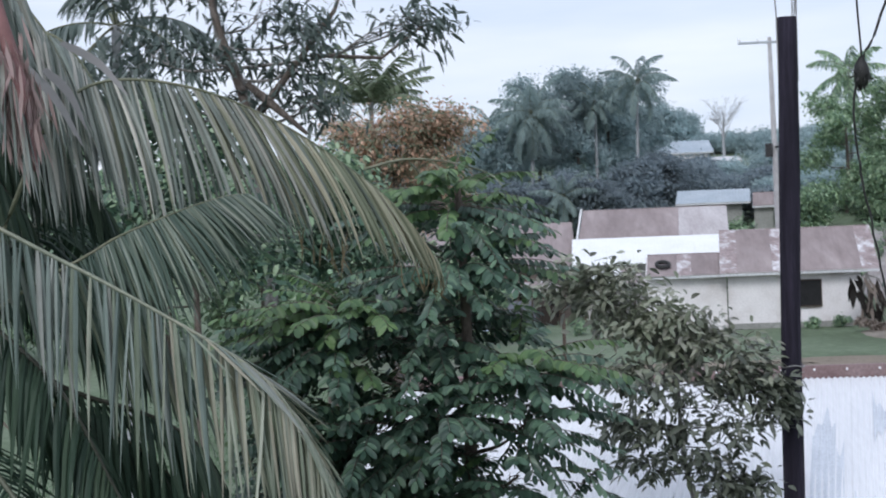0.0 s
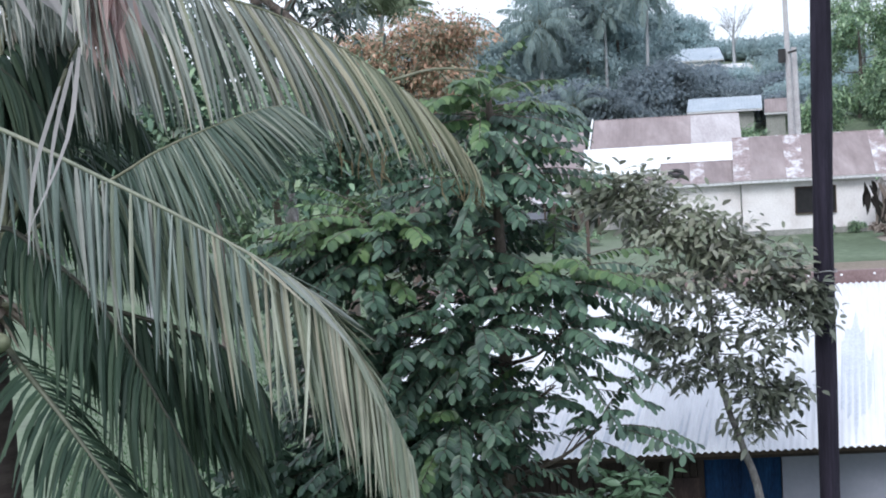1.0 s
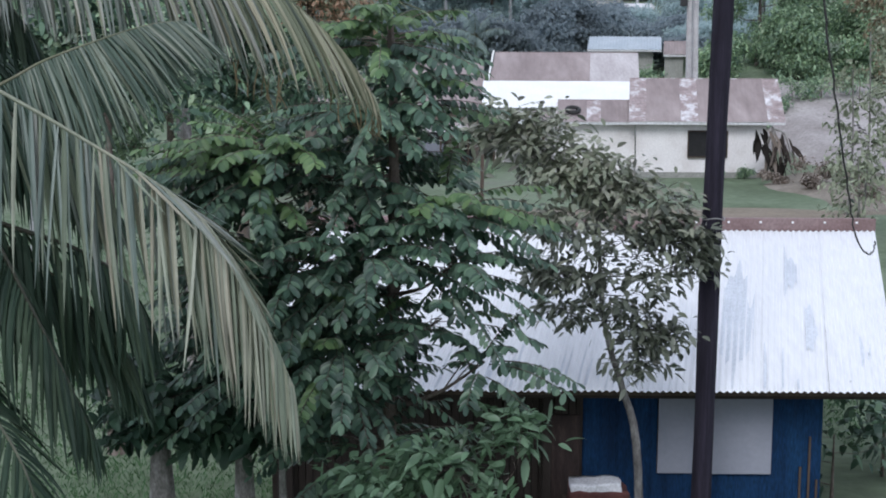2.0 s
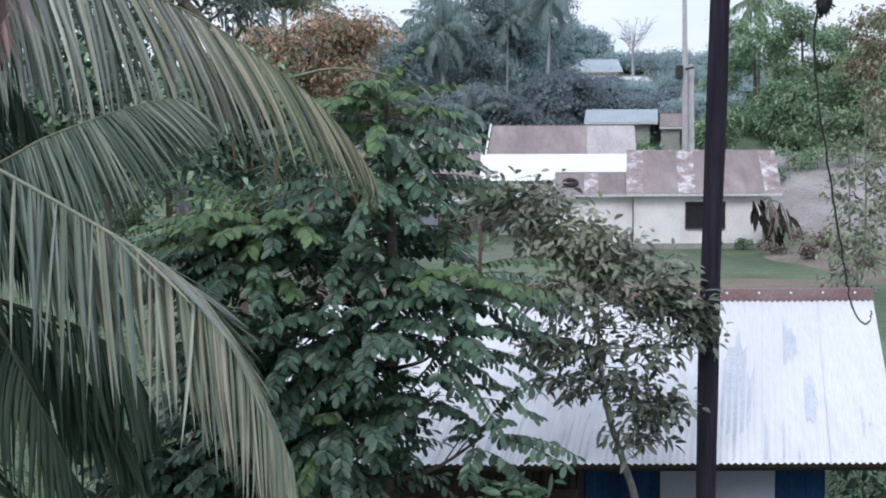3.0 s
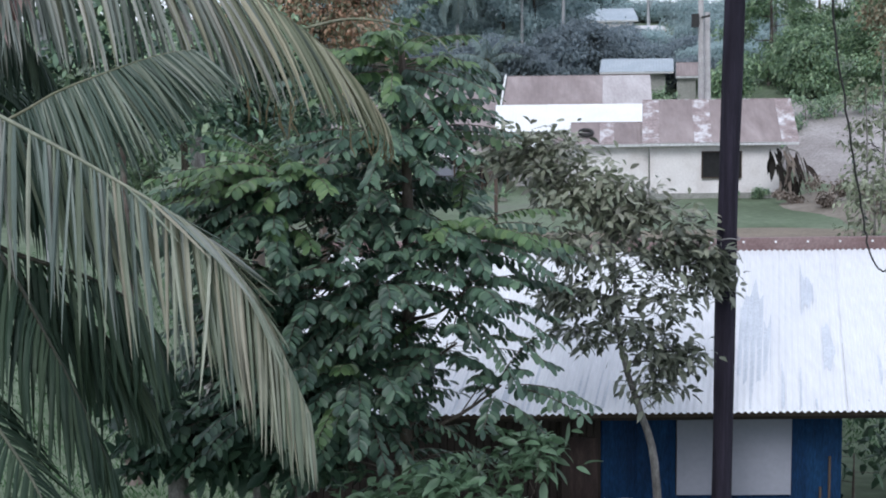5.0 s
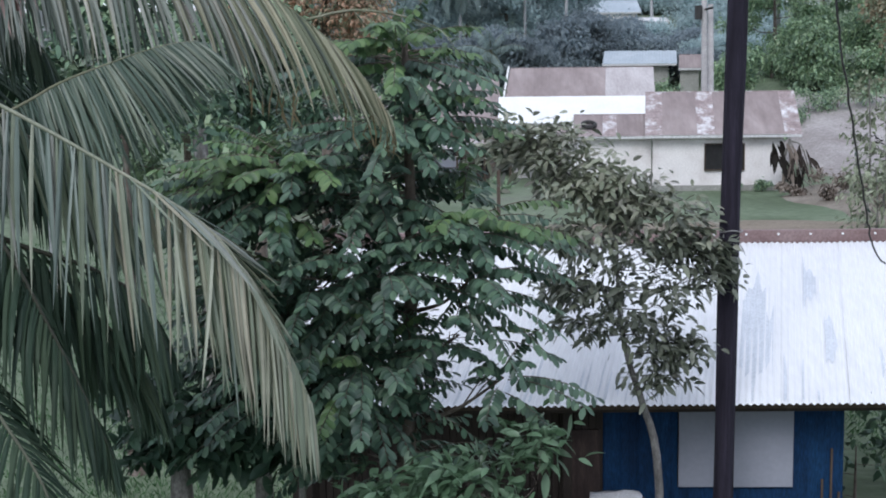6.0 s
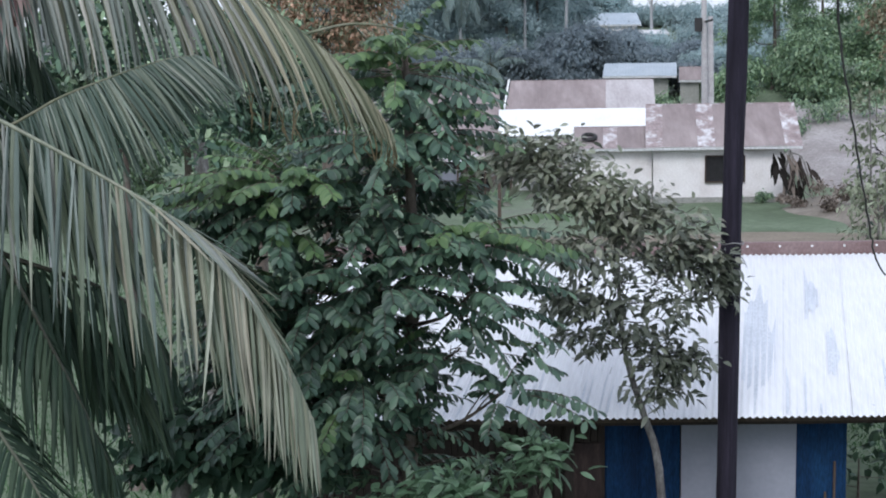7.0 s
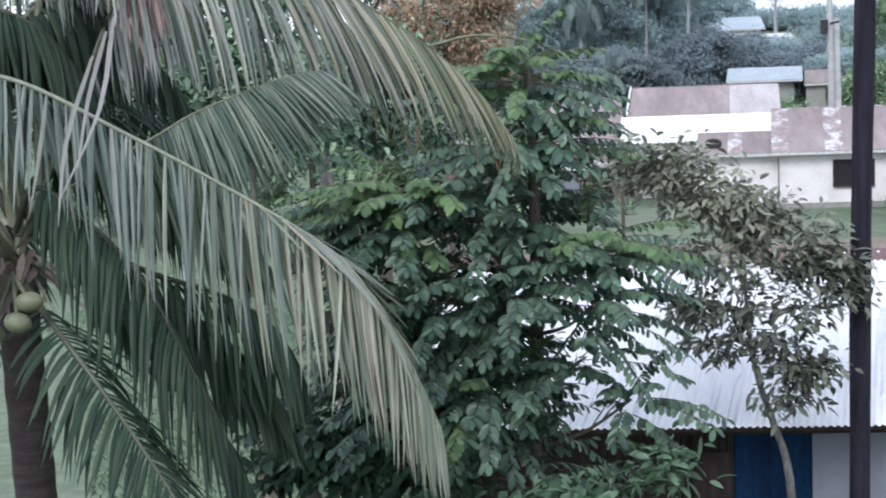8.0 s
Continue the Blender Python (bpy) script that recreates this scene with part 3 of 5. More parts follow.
def village():
    # long whitewashed house
    R, P, Z, Wt = M["rust"], M["rust_pale"], M["zinc"], M["white_sheet"]
    h, wall = gable("house", "whitewashed village house with rusty patched metal roof", 9.2, 15.3, 68.0, 72.0, 2.66, 4.57, M["plaster"],
                    [P, R, R, P, R, R, R, R, P], 0.0, over=0.5, sheet=0.81, group="village houses", skew=0.13, span=(8.78, 16.06))
    opening(wall, 11.66, 13.45, 1.02, 2.19, 67.98)
    box("trim", (9.2, 67.95, 0.0), (15.27, 68.0, 0.28), M["dull_wall"], wall, 0.01, "grey plinth")
    # lower wing of it
    w, wing = gable("house", "low whitewashed wing with rusty metal roof", 5.42, 9.18, 68.3, 70.6, 2.62, 3.54, M["plaster"],
                    [R, R, P, R, R], 0.0, over=0.42, sheet=0.72, back=True, group="village houses", skew=0.1, span=(5.45, 8.9))
    tyre = thing("tyre", "old black tyre lying on the rusty roof", "tyre", at=(6.3, 69.0, 3.1))
    bm = bmesh.new()
    r0, r1, nn, kk = 0.30, 0.09, 18, 8
    ring = [[bm.verts.new(((r0 + r1 * math.cos(b)) * math.cos(a) + 6.3, (r0 + r1 * math.cos(b)) * math.sin(a) + 68.9, 3.13 + 0.38 * (r0 + r1 * math.cos(b)) * math.sin(a) + r1 * math.sin(b)))
             for b in np.linspace(0, 2 * np.pi, kk, endpoint=False)] for a in np.linspace(0, 2 * np.pi, nn, endpoint=False)]
    for i in range(nn):
        for j in range(kk):
            bm.faces.new((ring[i][j], ring[(i + 1) % nn][j], ring[(i + 1) % nn][(j + 1) % kk], ring[i][(j + 1) % kk]))
    part("tread", bm, M["cable"], tyre, smooth=True)
    # brown roof with a white lower slope
    h2, wall2 = gable("house", "village house with brown metal roof and white lower slope", 2.87, 10.05, 77.0, 84.0, 3.0, 5.78, M["plaster"],
                      [R, R, R, R, R, R, M["rust_faded"], M["rust_faded"], M["rust_faded"]], 0.0, over=0.5, sheet=0.91, group="village houses", skew=0.106)
    low = box("roof", (2.35, 79.48, 4.12), (10.75, 79.6, 4.2), M["white_sheet"], h2, 0.01, "white lower roof slope")
    for i in range(9):
        corrugated("roof_sheet", 2.35 + 0.93 * i, 2.35 + 0.93 * (i + 1) + 0.02, (79.55, 4.24 + 0.006 * (i % 2)), (76.0, 2.92 + 0.006 * (i % 2)), -0.15, Wt, low, pitch=0.2, depth=0.009, rows=2, samples=4)
    for i in range(3):
        corrugated("roof_sheet", 2.6 + 1.0 * i, 3.62 + 1.0 * i, (76.0, 2.75), (73.4, 2.1 - 0.03 * i), 0.2, (Wt, Wt, P)[i], low, pitch=0.2, depth=0.009, rows=2, samples=4)
    for x in (2.7, 4.2, 5.2):
        box("post", (x, 73.6, 0), (x + 0.12, 73.72, 2.1), M["timber"], h2, 0.01, "dark timber post")
    tubes("edge_trim", [([(3.07, 84.0, 5.84), (2.62, 79.6, 4.22), (2.24, 76.0, 2.92)], 0.06)], M["white_sheet"], h2, "white barge board")
    # older brown house beside it
    h3, wall3 = gable("house", "old board house with dull brown metal roof", -6.5, 2.1, 77.0, 83.0, 2.9, 5.15, M["brown_wall"], [R, R, R], 0.0, over=0.35, sheet=1.2, group="village houses")
    opening(wall3, -0.6, 0.3, 1.0, 2.0, 76.98)
    opening(wall3, 1.0, 1.7, 0.2, 2.0, 76.98)
    # small house up the slope, with a lean-to
    h4, wall4 = gable("house", "small block house with blue-grey metal roof", 10.8, 14.9, 102.4, 106.0, 5.95, 6.87, M["dull_wall"], [M["blue_sheet"]], 3.0, over=0.5, sheet=1.1, group="village houses", skew=0.14, span=(10.25, 15.42))
    h5, wall5 = gable("house", "low block shed with reddish metal roof", 15.6, 16.9, 101.5, 103.5, 5.62, 6.56, M["dull_wall"], [R], 3.0, over=0.3, sheet=0.7, group="village houses", skew=0.16, span=(15.46, 17.05))
    # two roofs on the hill
    h6, _ = gable("house", "hill house with pale metal roof among trees", 13.6, 18.6, 150.0, 153.5, 11.15, 12.5, M["plaster"], [M["blue_sheet"]], 9.0, over=0.4, sheet=1.0, group="hill houses")
    h7, _ = gable("house", "hill house with low pale roof among trees", 17.6, 20.0, 140.0, 142.0, 9.9, 10.35, M["dull_wall"], [Z], 8.0, over=0.4, sheet=1.0, group="hill houses")
    # clutter beside the old house
    clut = thing("lean_to", "leaning sheets and boards beside the board house", "shed", at=(0, 74.5, 0))
    corrugated("roof_sheet", -1.6, 1.4, (75.9, 2.2), (73.9, 1.75), 0.2, P, clut, pitch=0.2, depth=0.009, rows=2, samples=4)
    for x in (-1.5, 0.0, 1.4):
        box("post", (x, 74.0, 0), (x + 0.1, 74.1, 1.8), M["timber"], clut, 0.01)
    box("board", (-1.2, 74.2, 0.2), (0.2, 74.25, 1.3), M["white_board"], clut, 0.01, "pale board")
    box("board", (0.5, 74.3, 0.0), (1.3, 74.35, 1.0), M["brown_board"], clut, 0.01, "brown board")


# ---- poles and cables ----
def near_pole():
    p = thing("utility_pole", "dark weathered wooden pole with steel rods on top", "pole", at=(2.81, 14.9, 0))
    z = np.linspace(0, 7.85, 26)
    rng = np.random.default_rng(5)
    line = np.stack([2.81 + 0.015 * (z - 4.5) + 0.010 * np.sin(z * 1.1), 14.9 + 0.01 * np.sin(z * 0.8 + 1), z], 1)
    tubes("pole_shaft", [(line, 0.107 + 0.004 * np.sin(z * 2.3) - 0.0006 * z)], M["pole"], p, sides=18)
    for dx, dy, tilt in ((-0.095, 0, -0.04), (0.085, 0.03, 0.05), (0.05, -0.06, 0.02), (0.10, 0.0, 0.01)):
        tubes("steel_rod", [([(2.86 + dx, 14.9 + dy, 7.2), (2.86 + dx * 1.04, 14.9 + dy, 7.87), (2.86 + dx + tilt, 14.9 + dy, 8.55)], 0.008)], M["rod"], p, "thin bare steel rod", sides=5)
    tubes("wire_band", [([(2.81 + 0.116 * math.cos(a), 14.9 + 0.116 * math.sin(a), 4.28 + 0.01 * math.sin(3 * a)) for a in np.linspace(0, 6.28, 20)], 0.008)], M["rod"], p, "wire wound round the pole", sides=5)


def far_pole():
    p = thing("utility_pole", "tall grey concrete utility pole with crossarm", "pole", at=(12.85, 76, 0))
    tubes("pole_shaft", [(np.array([(13.0, 76, 0), (12.95, 76, 5), (12.8, 76, 14.4)]), [0.2, 0.17, 0.1])], M["concrete"], p, sides=10)
    box("crossarm", (11.2, 75.9, 14.08), (13.5, 76.02, 14.2), M["steel"], p, 0.01, "steel crossarm")
    for x in (11.25, 12.2, 13.4):
        tubes("insulator", [([(x, 75.96, 14.2), (x, 75.96, 14.28), (x, 75.96, 14.4)], [0.03, 0.07, 0.04])], M["white_sheet"], p, "pale insulator", sides=8)
    tubes("transformer", [([(12.55, 75.7, 8.2), (12.55, 75.7, 8.9)], 0.2)], M["cable"], p, "dark bracket box", sides=8)
    tubes("lamp_arm", [([(12.9, 75.9, 8.7), (13.3, 75.7, 8.8)], 0.06)], M["cable"], p, sides=6)
    q = thing("utility_pole", "plain concrete pole standing beside the taller pole", "pole", at=(13.35, 76.5, 0))
    tubes("pole_shaft", [([(13.4, 76.5, 0), (13.3, 76.5, 9.0)], [0.2, 0.15])], M["concrete"], q, sides=10)


def hanging_cable():
    c = thing("cable", "black cable hanging down with a knotted clump", "cable", at=(1.7, 6.5, 6.5))
    ln = curve_through([(2.05, 6.5, 7.6), (1.80, 6.5, 6.82), (1.70, 6.5, 6.60), (1.66, 6.5, 6.40), (1.68, 6.5, 6.11), (1.74, 6.5, 5.76), (1.815, 6.5, 5.35), (1.85, 6.48, 5.17), (1.905, 6.46, 5.10), (1.93, 6.46, 5.16)], 70)
    rng = np.random.default_rng(2)
    ln += rng.normal(0, 0.0022, ln.shape)
    tubes("wire", [(ln, np.linspace(0.007, 0.0035, len(ln)))], M["cable"], c, sides=6)
    tubes("wire", [(curve_through([(1.72, 6.5, 7.6), (1.685, 6.5, 7.0), (1.70, 6.5, 6.62)], 10), 0.005)], M["cable"], c, sides=5)
    tubes("clump", [([(1.70, 6.5, 6.62), (1.695, 6.49, 6.585), (1.70, 6.5, 6.54), (1.695, 6.5, 6.50), (1.68, 6.5, 6.47)], [0.010, 0.030, 0.038, 0.030, 0.008])], M["cable"], c, "dark knotted clump", sides=8)
    k = 90
    q = np.array([1.697, 6.5, 6.54]) + unit(rng.normal(size=(k, 3))) * np.array([0.03, 0.03, 0.045]) * rng.uniform(0.6, 1.0, (k, 1))
    v, f = leaf_arrays(q, unit(q - np.array([1.697, 6.5, 6.56]) + rng.normal(0, 0.02, (k, 3))), random_dirs(k), rng.uniform(0.015, 0.035, k), 0.009)
    tagged(raw_mesh("lint", v, f, M["cable"], c, "dark fuzzy shreds"), kind="stuff")
    for i in rng.integers(5, 66, 9):
        v, f = leaf_arrays(ln[i:i + 1], random_dirs(1), random_dirs(1), rng.uniform(0.015, 0.035, 1), 0.014)
        raw_mesh("tendril", v, f, M["leaf_twig"], c)


# ---- palms ----
def frond(parent, ctrl, leaf_len, mats, n=70, start=0.12, sag=0.75, width=0.045, single=None, fold=True, r0=0.03, lean=0.22, seed=0, tip_short=0.35, name="frond", bend=0.36, fan=2.0, rib=None, gaps=0.04, tip_stiff=0.35, straight=None, curl=0.12, withered=None):
    """A palm frond: arching midrib with two rows of hanging leaflets. sag 0: stiff, 1: hanging straight down."""
    rng = np.random.default_rng(seed + 100)
    line = curve_through(ctrl, 60)
    fr = tubes(name, [(line, np.linspace(r0, r0 * 0.18, 60))], rib or M["rachis"], parent, sides=6)
    piles = {}
    for k in range(2 * n):
        side = 1 if k % 2 else -1
        u = start + (1 - start) * (k + rng.uniform(-0.4, 0.4)) / (2 * n)
        if rng.random() < gaps + (0.35 if fan < 1 and u < 0.48 else 0):
            continue
        x = min(max(u, 0), 0.999) * 59
        i = int(x)
        p = line[i] + (line[min(i + 1, 59)] - line[i]) * (x - i)
        tan = unit(line[min(i + 1, 59)] - line[max(i - 1, 0)])
        b = unit(np.cross(tan, np.array([0, 0, 1.0])))
        L = leaf_len * min(1.0, 0.55 + 2.2 * (u - start)) * (1 - (1 - tip_short) * max(0, (u - 0.55) / 0.45) ** (1.0 if curl > 0.2 else 1.6)) * rng.uniform(0.85, 1.1)
        wide = fan < u < fan + 0.3 and side < 0 and k % 4 < 2 or fan < u < fan + 0.3 and rng.random() < 0.15
        d = unit(side * b * rng.uniform(0.75, 1.0) + tan * ((1.3 if wide else lean) + 0.35 * u + 1.1 * max(0, (u - 0.62) / 0.38)) * rng.uniform(0.8, 1.2) + np.array([0, 0, 0.25 * (1 - sag)]))
        seg = 5
        pts = [p]
        sway = rng.normal(0, 0.09, 3) + np.array([0.03, 0, 0])
        s_here = min(0.96, max(0.05, sag + rng.normal(0, 0.07)))
        s_here *= 1 - tip_stiff * max(0, (u - 0.6) / 0.4)
        if wide:
            s_here, L = rng.uniform(0.15, 0.35), L * 0.62
        if straight and not wide:
            ahead = straight[0] + straight[1] * max(0, (u - 0.45) / 0.55) + rng.normal(0, 0.07)
            d = unit(np.array([0, 0, -1.0]) + tan * ahead + side * b * rng.uniform(0.15, 0.5))
            s_here = curl if curl < 0.2 else curl * (1 - 0.55 * max(0, (u - 0.45) / 0.55))
        for j in range(seg):
            g = s_here * ((j + 0.6) / seg) ** (1.3 if straight and curl > 0.2 and not wide else bend)
            dd = unit(d * (1 - g) + np.array([0, 0, -1.0]) * g + sway * (j / seg) * (0.6 if straight else 1.0))
            pts.append(pts[-1] + dd * L / seg)
        pts = np.array(pts)
        ax = unit(tan * rng.uniform(0.6, 1.0) + b * rng.normal(0, 0.45))
        wd = width * rng.uniform(0.8, 1.15) * np.array([0.55, 0.95, 1.0, 0.85, 0.55, 0.06])[:, None] / 2
        along = unit(np.gradient(pts, axis=0))
        ax = unit(ax[None] - along * (along * ax[None]).sum(1)[:, None])
        nor = np.cross(along, ax)
        if fold:
            v = np.stack([pts - ax * wd, pts + nor * wd * 0.45, pts + ax * wd], 1).reshape(-1, 3)
            f = [(3 * j + c, 3 * j + c + 1, 3 * j + c + 4, 3 * j + c + 3) for j in range(seg) for c in range(2)]
        else:
            v = np.stack([pts - ax * wd, pts + ax * wd], 1).reshape(-1, 3)
            f = [(2 * j, 2 * j + 1, 2 * j + 3, 2 * j + 2) for j in range(seg)]
        if withered and u > 0.55 and rng.random() < 0.28:
            q = np.array([pts[-1] + np.array([0.012 * rng.normal(), 0.012 * rng.normal(), 0.03]), pts[-1] + np.array([0.02 * rng.normal(), 0, -0.09]), pts[-1] + np.array([0.04 * rng.normal(), 0, -rng.uniform(0.11, 0.2)])])
            w3 = ax[-1] * np.array([[0.004], [0.006], [0.001]])
            vs, fs = piles.setdefault(withered.name, (withered, [], []))[1:]
            o = sum(len(r) for r in vs)
            vs.append(np.stack([q - w3, q + w3], 1).reshape(-1, 3))
            fs += [(o, o + 1, o + 3, o + 2), (o + 2, o + 3, o + 5, o + 4)]
        if single is not None:
            raw_mesh("leaflet", v, f, single[0 if u + rng.normal(0, 0.1) < single[2] else 1], fr)
        else:
            m = mats if not isinstance(mats, tuple) else mats[0 if u + rng.normal(0, 0.1) < mats[2] else 1]
            vs, fs = piles.setdefault(m.name, (m, [], []))[1:]
            o = 0 if not vs else sum(len(q) for q in vs)
            vs.append(v)
            fs += [tuple(q + o for q in t) for t in f]
    for m, vs, fs in piles.values():
        tagged(raw_mesh("leaf_blade", np.concatenate(vs), fs, m, fr), kind="stuff")
    return fr


def arch(base, az, elev, length, drop, n=7):
    """Control points of a frond that leaves its base at an azimuth and elevation and arches down."""
    pts = [np.array(base, float)]
    for i in range(n):
        u = (i + 0.5) / n
        e = elev - drop * u ** 1.2
        pts.append(pts[-1] + length / n * np.array([math.cos(az) * math.cos(e), math.sin(az) * math.cos(e), math.sin(e)]))
    return pts


def near_palm():
    t = thing("coconut_palm", "coconut palm with drooping grey-green fronds and green nuts", "palm tree", at=(-3.45, 8.7, 0))
    z = np.linspace(0, 5.0, 40)
    line = np.stack([-3.47 - 0.06 * (z / 5) ** 2, 8.75 - 0.1 * (z / 5), z], 1)
    tubes("trunk", [(line, 0.135 - 0.012 * z / 5 + 0.006 * (np.arange(40) % 2) + 0.05 * np.exp(-z * 2))], M["palm_bark"], t, sides=16)
    top = np.array([-3.48, 8.6, 5.05])
    # fibre and boots of old fronds at the crown
    v, f = leaf_arrays(np.tile(top, (60, 1)) + RNG.normal(0, 0.07, (60, 3)), random_dirs(60, 0.6) + np.array([0, 0, -0.2]), random_dirs(60), RNG.uniform(0.2, 0.5, 60), 0.05, 0.5)
    raw_mesh("fibre", v, f, M["leaf_dead"], t, "dry brown crown fibre")
    G, D, Y, S = M["frond_green"], M["frond_dull"], M["frond_dry"], M["frond_painted_shade"]
    # high arching frond
    frond(t, [(-3.42, 8.55, 5.2), (-3.0, 8.5, 6.04), (-2.72, 8.5, 6.62), (-2.42, 8.6, 6.87), (-1.90, 8.7, 6.83), (-1.36, 8.9, 6.59), (-0.84, 9.1, 6.2), (-0.60, 9.2, 5.94), (-0.45, 9.2, 5.72)],
          1.0, (D, Y, 0.62), n=116, start=0.22, seed=1, r0=0.016, width=0.030, tip_short=0.16, straight=(0.30, 2.6), curl=0.62, withered=M["frond_brown"], gaps=0.06)
    # middle frond below it
    frond(t, [(-3.4, 8.6, 5.3), (-2.9, 8.35, 5.60), (-2.47, 8.30, 5.81), (-2.29, 8.30, 5.91), (-2.12, 8.30, 5.98), (-1.95, 8.30, 6.04), (-1.77, 8.30, 6.10), (-1.60, 8.30, 6.14), (-1.47, 8.30, 6.15)], 0.64, M["frond_light"], n=104, start=0.16, seed=2, r0=0.013, width=0.024, straight=(0.42, 0.9), curl=0.5, tip_short=0.5, gaps=0.08)
    # low drooping frond, yellowing
    frond(t, [(-3.50, 8.5, 5.3), (-3.85, 8.15, 6.1), (-3.27, 8.00, 6.18), (-2.54, 8.00, 5.82), (-1.93, 8.0, 5.47), (-1.41, 8.0, 5.13), (-1.17, 8.0, 4.82), (-0.98, 8.0, 4.45), (-0.84, 8.0, 4.12)],
          0.96, Y, n=152, start=0.2, r0=0.019, straight=(0.08, 0.3), single=(M["leaflet_green"], M["leaflet"], 0.5), seed=3, width=0.030, rib=M["rib_pale"], tip_short=0.45, fan=0.5, gaps=0.05, tip_stiff=0.1)
    # frond bowing to the ground, its shade painted into the dark leaflets
    frond(t, [(-3.45, 8.5, 5.25), (-3.25, 8.35, 5.52), (-3.00, 8.30, 5.38), (-2.63, 8.25, 5.02), (-2.34, 8.20, 4.49), (-2.15, 8.20, 4.08), (-2.01, 8.20, 3.74)], 0.8, S, n=70, start=0.2, sag=0.95, lean=0.12, seed=4, width=0.038, r0=0.024, rib=M["rib_painted_shade"])
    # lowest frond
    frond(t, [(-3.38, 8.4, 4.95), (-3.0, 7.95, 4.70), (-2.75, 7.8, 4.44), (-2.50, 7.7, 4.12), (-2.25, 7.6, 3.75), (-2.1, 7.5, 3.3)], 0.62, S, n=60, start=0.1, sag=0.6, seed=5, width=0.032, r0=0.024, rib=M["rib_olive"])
    # others round the crown; the darkest carry the inner shade in their colour
    frond(t, [(-3.45, 8.5, 5.3), (-3.5, 8.3, 6.6), (-3.2, 8.2, 7.3), (-2.85, 8.2, 7.38), (-2.6, 8.2, 7.12), (-2.45, 8.2, 6.75)], 0.95, D, n=84, start=0.3, sag=0.9, seed=6, width=0.03)
    frond(t, [(-3.4, 8.8, 5.3), (-3.4, 9.0, 6.6), (-3.2, 9.1, 7.2), (-2.9, 9.2, 7.25), (-2.65, 9.2, 6.95), (-2.5, 9.2, 6.5)], 0.95, D, n=84, start=0.25, sag=0.85, seed=7, width=0.03)
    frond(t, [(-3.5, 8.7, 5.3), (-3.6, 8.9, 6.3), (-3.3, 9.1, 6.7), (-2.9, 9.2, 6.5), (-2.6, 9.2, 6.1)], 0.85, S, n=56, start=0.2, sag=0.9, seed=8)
    frond(t, [(-3.5, 8.8, 5.2), (-3.35, 9.0, 5.3), (-2.9, 9.1, 4.95), (-2.32, 9.1, 4.74), (-2.0, 9.1, 4.52), (-1.86, 9.1, 4.2)], 0.85, S, n=54, start=0.15, sag=0.94, seed=9, width=0.042, rib=M["rib_painted_shade"])
    frond(t, [(-3.5, 8.8, 5.3), (-3.2, 9.0, 5.78), (-2.8, 9.2, 5.62), (-2.4, 9.3, 5.3), (-2.1, 9.3, 4.95)], 0.8, S, n=72, start=0.15, sag=0.94, seed=10, width=0.036, rib=M["rib_painted_shade"])
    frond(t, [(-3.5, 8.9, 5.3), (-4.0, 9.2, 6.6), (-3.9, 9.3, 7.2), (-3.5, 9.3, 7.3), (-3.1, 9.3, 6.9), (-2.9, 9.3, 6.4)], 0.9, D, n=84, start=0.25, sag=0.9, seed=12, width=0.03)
    frond(t, [(-3.5, 8.6, 5.3), (-3.9, 8.7, 6.2), (-3.75, 8.8, 6.6), (-3.35, 8.8, 6.5), (-3.0, 8.8, 6.1)], 0.85, S, n=56, start=0.2, sag=0.9, seed=13, rib=M["rib_painted_shade"])
    # long dry frond that reaches close to the viewer
    dry = frond(t, [(-3.45, 8.5, 5.3), (-3.1, 7.2, 7.4), (-2.3, 5.2, 8.2), (-1.5, 3.7, 7.7), (-1.12, 3.1, 6.95), (-0.98, 3.0, 6.5), (-0.93, 3.0, 6.27)], 0.42, D, n=60, start=0.3, sag=0.85, seed=11, width=0.022, tip_short=0.6, r0=0.04, lean=0.4)
    tubes("stalk", [(curve_through([(-1.10, 3.09, 6.9), (-0.985, 3.0, 6.52), (-0.945, 2.99, 6.37), (-0.92, 2.99, 6.24), (-0.90, 2.99, 6.12)], 24), np.concatenate([np.linspace(0.016, 0.023, 16), np.linspace(0.021, 0.008, 8)]))], M["red_stem"], dry, "reddish dry stalk", sides=8)
    rng = np.random.default_rng(31)
    for q in range(260):
        u = rng.uniform(0, 1)
        p = np.array([-0.955 + 0.04 * u, 2.99, 6.42 - 0.20 * u]) + rng.normal(0, 0.022, 3)
        d = unit(np.array([rng.normal(0.02, 0.22), rng.normal(0, 0.25), -1.0]))
        ln = rng.uniform(0.04, 0.11)
        v, f = leaf_arrays(p[None], d[None], random_dirs(1), np.array([ln]), np.array([rng.uniform(0.004, 0.010)]), 0.1)
        raw_mesh("strand", v, f, M["dry_pink"], dry)
    for q in range(3):
        p = np.array([-0.99 + rng.normal(0, 0.03), 3.0 + rng.normal(0, 0.05), 6.22 + rng.normal(0, 0.06)])
        e = p + np.array([rng.normal(-0.10, 0.07), rng.normal(0, 0.03), -rng.uniform(0.22, 0.46)])
        m = (p + e) / 2 + np.array([rng.normal(0.01, 0.02), 0, 0.0])
        ln = curve_through([p, m, e], 7)
        wd = np.array([0.6, 1, 1, 0.9, 0.7, 0.5, 0.1])[:, None] * np.array([[0.006, 0.0, 0.002]])
        raw_mesh("dry_leaflet", np.stack([ln - wd, ln + wd], 1).reshape(-1, 3), [(2 * j, 2 * j + 1, 2 * j + 3, 2 * j + 2) for j in range(6)], M["dry_grey"], dry)
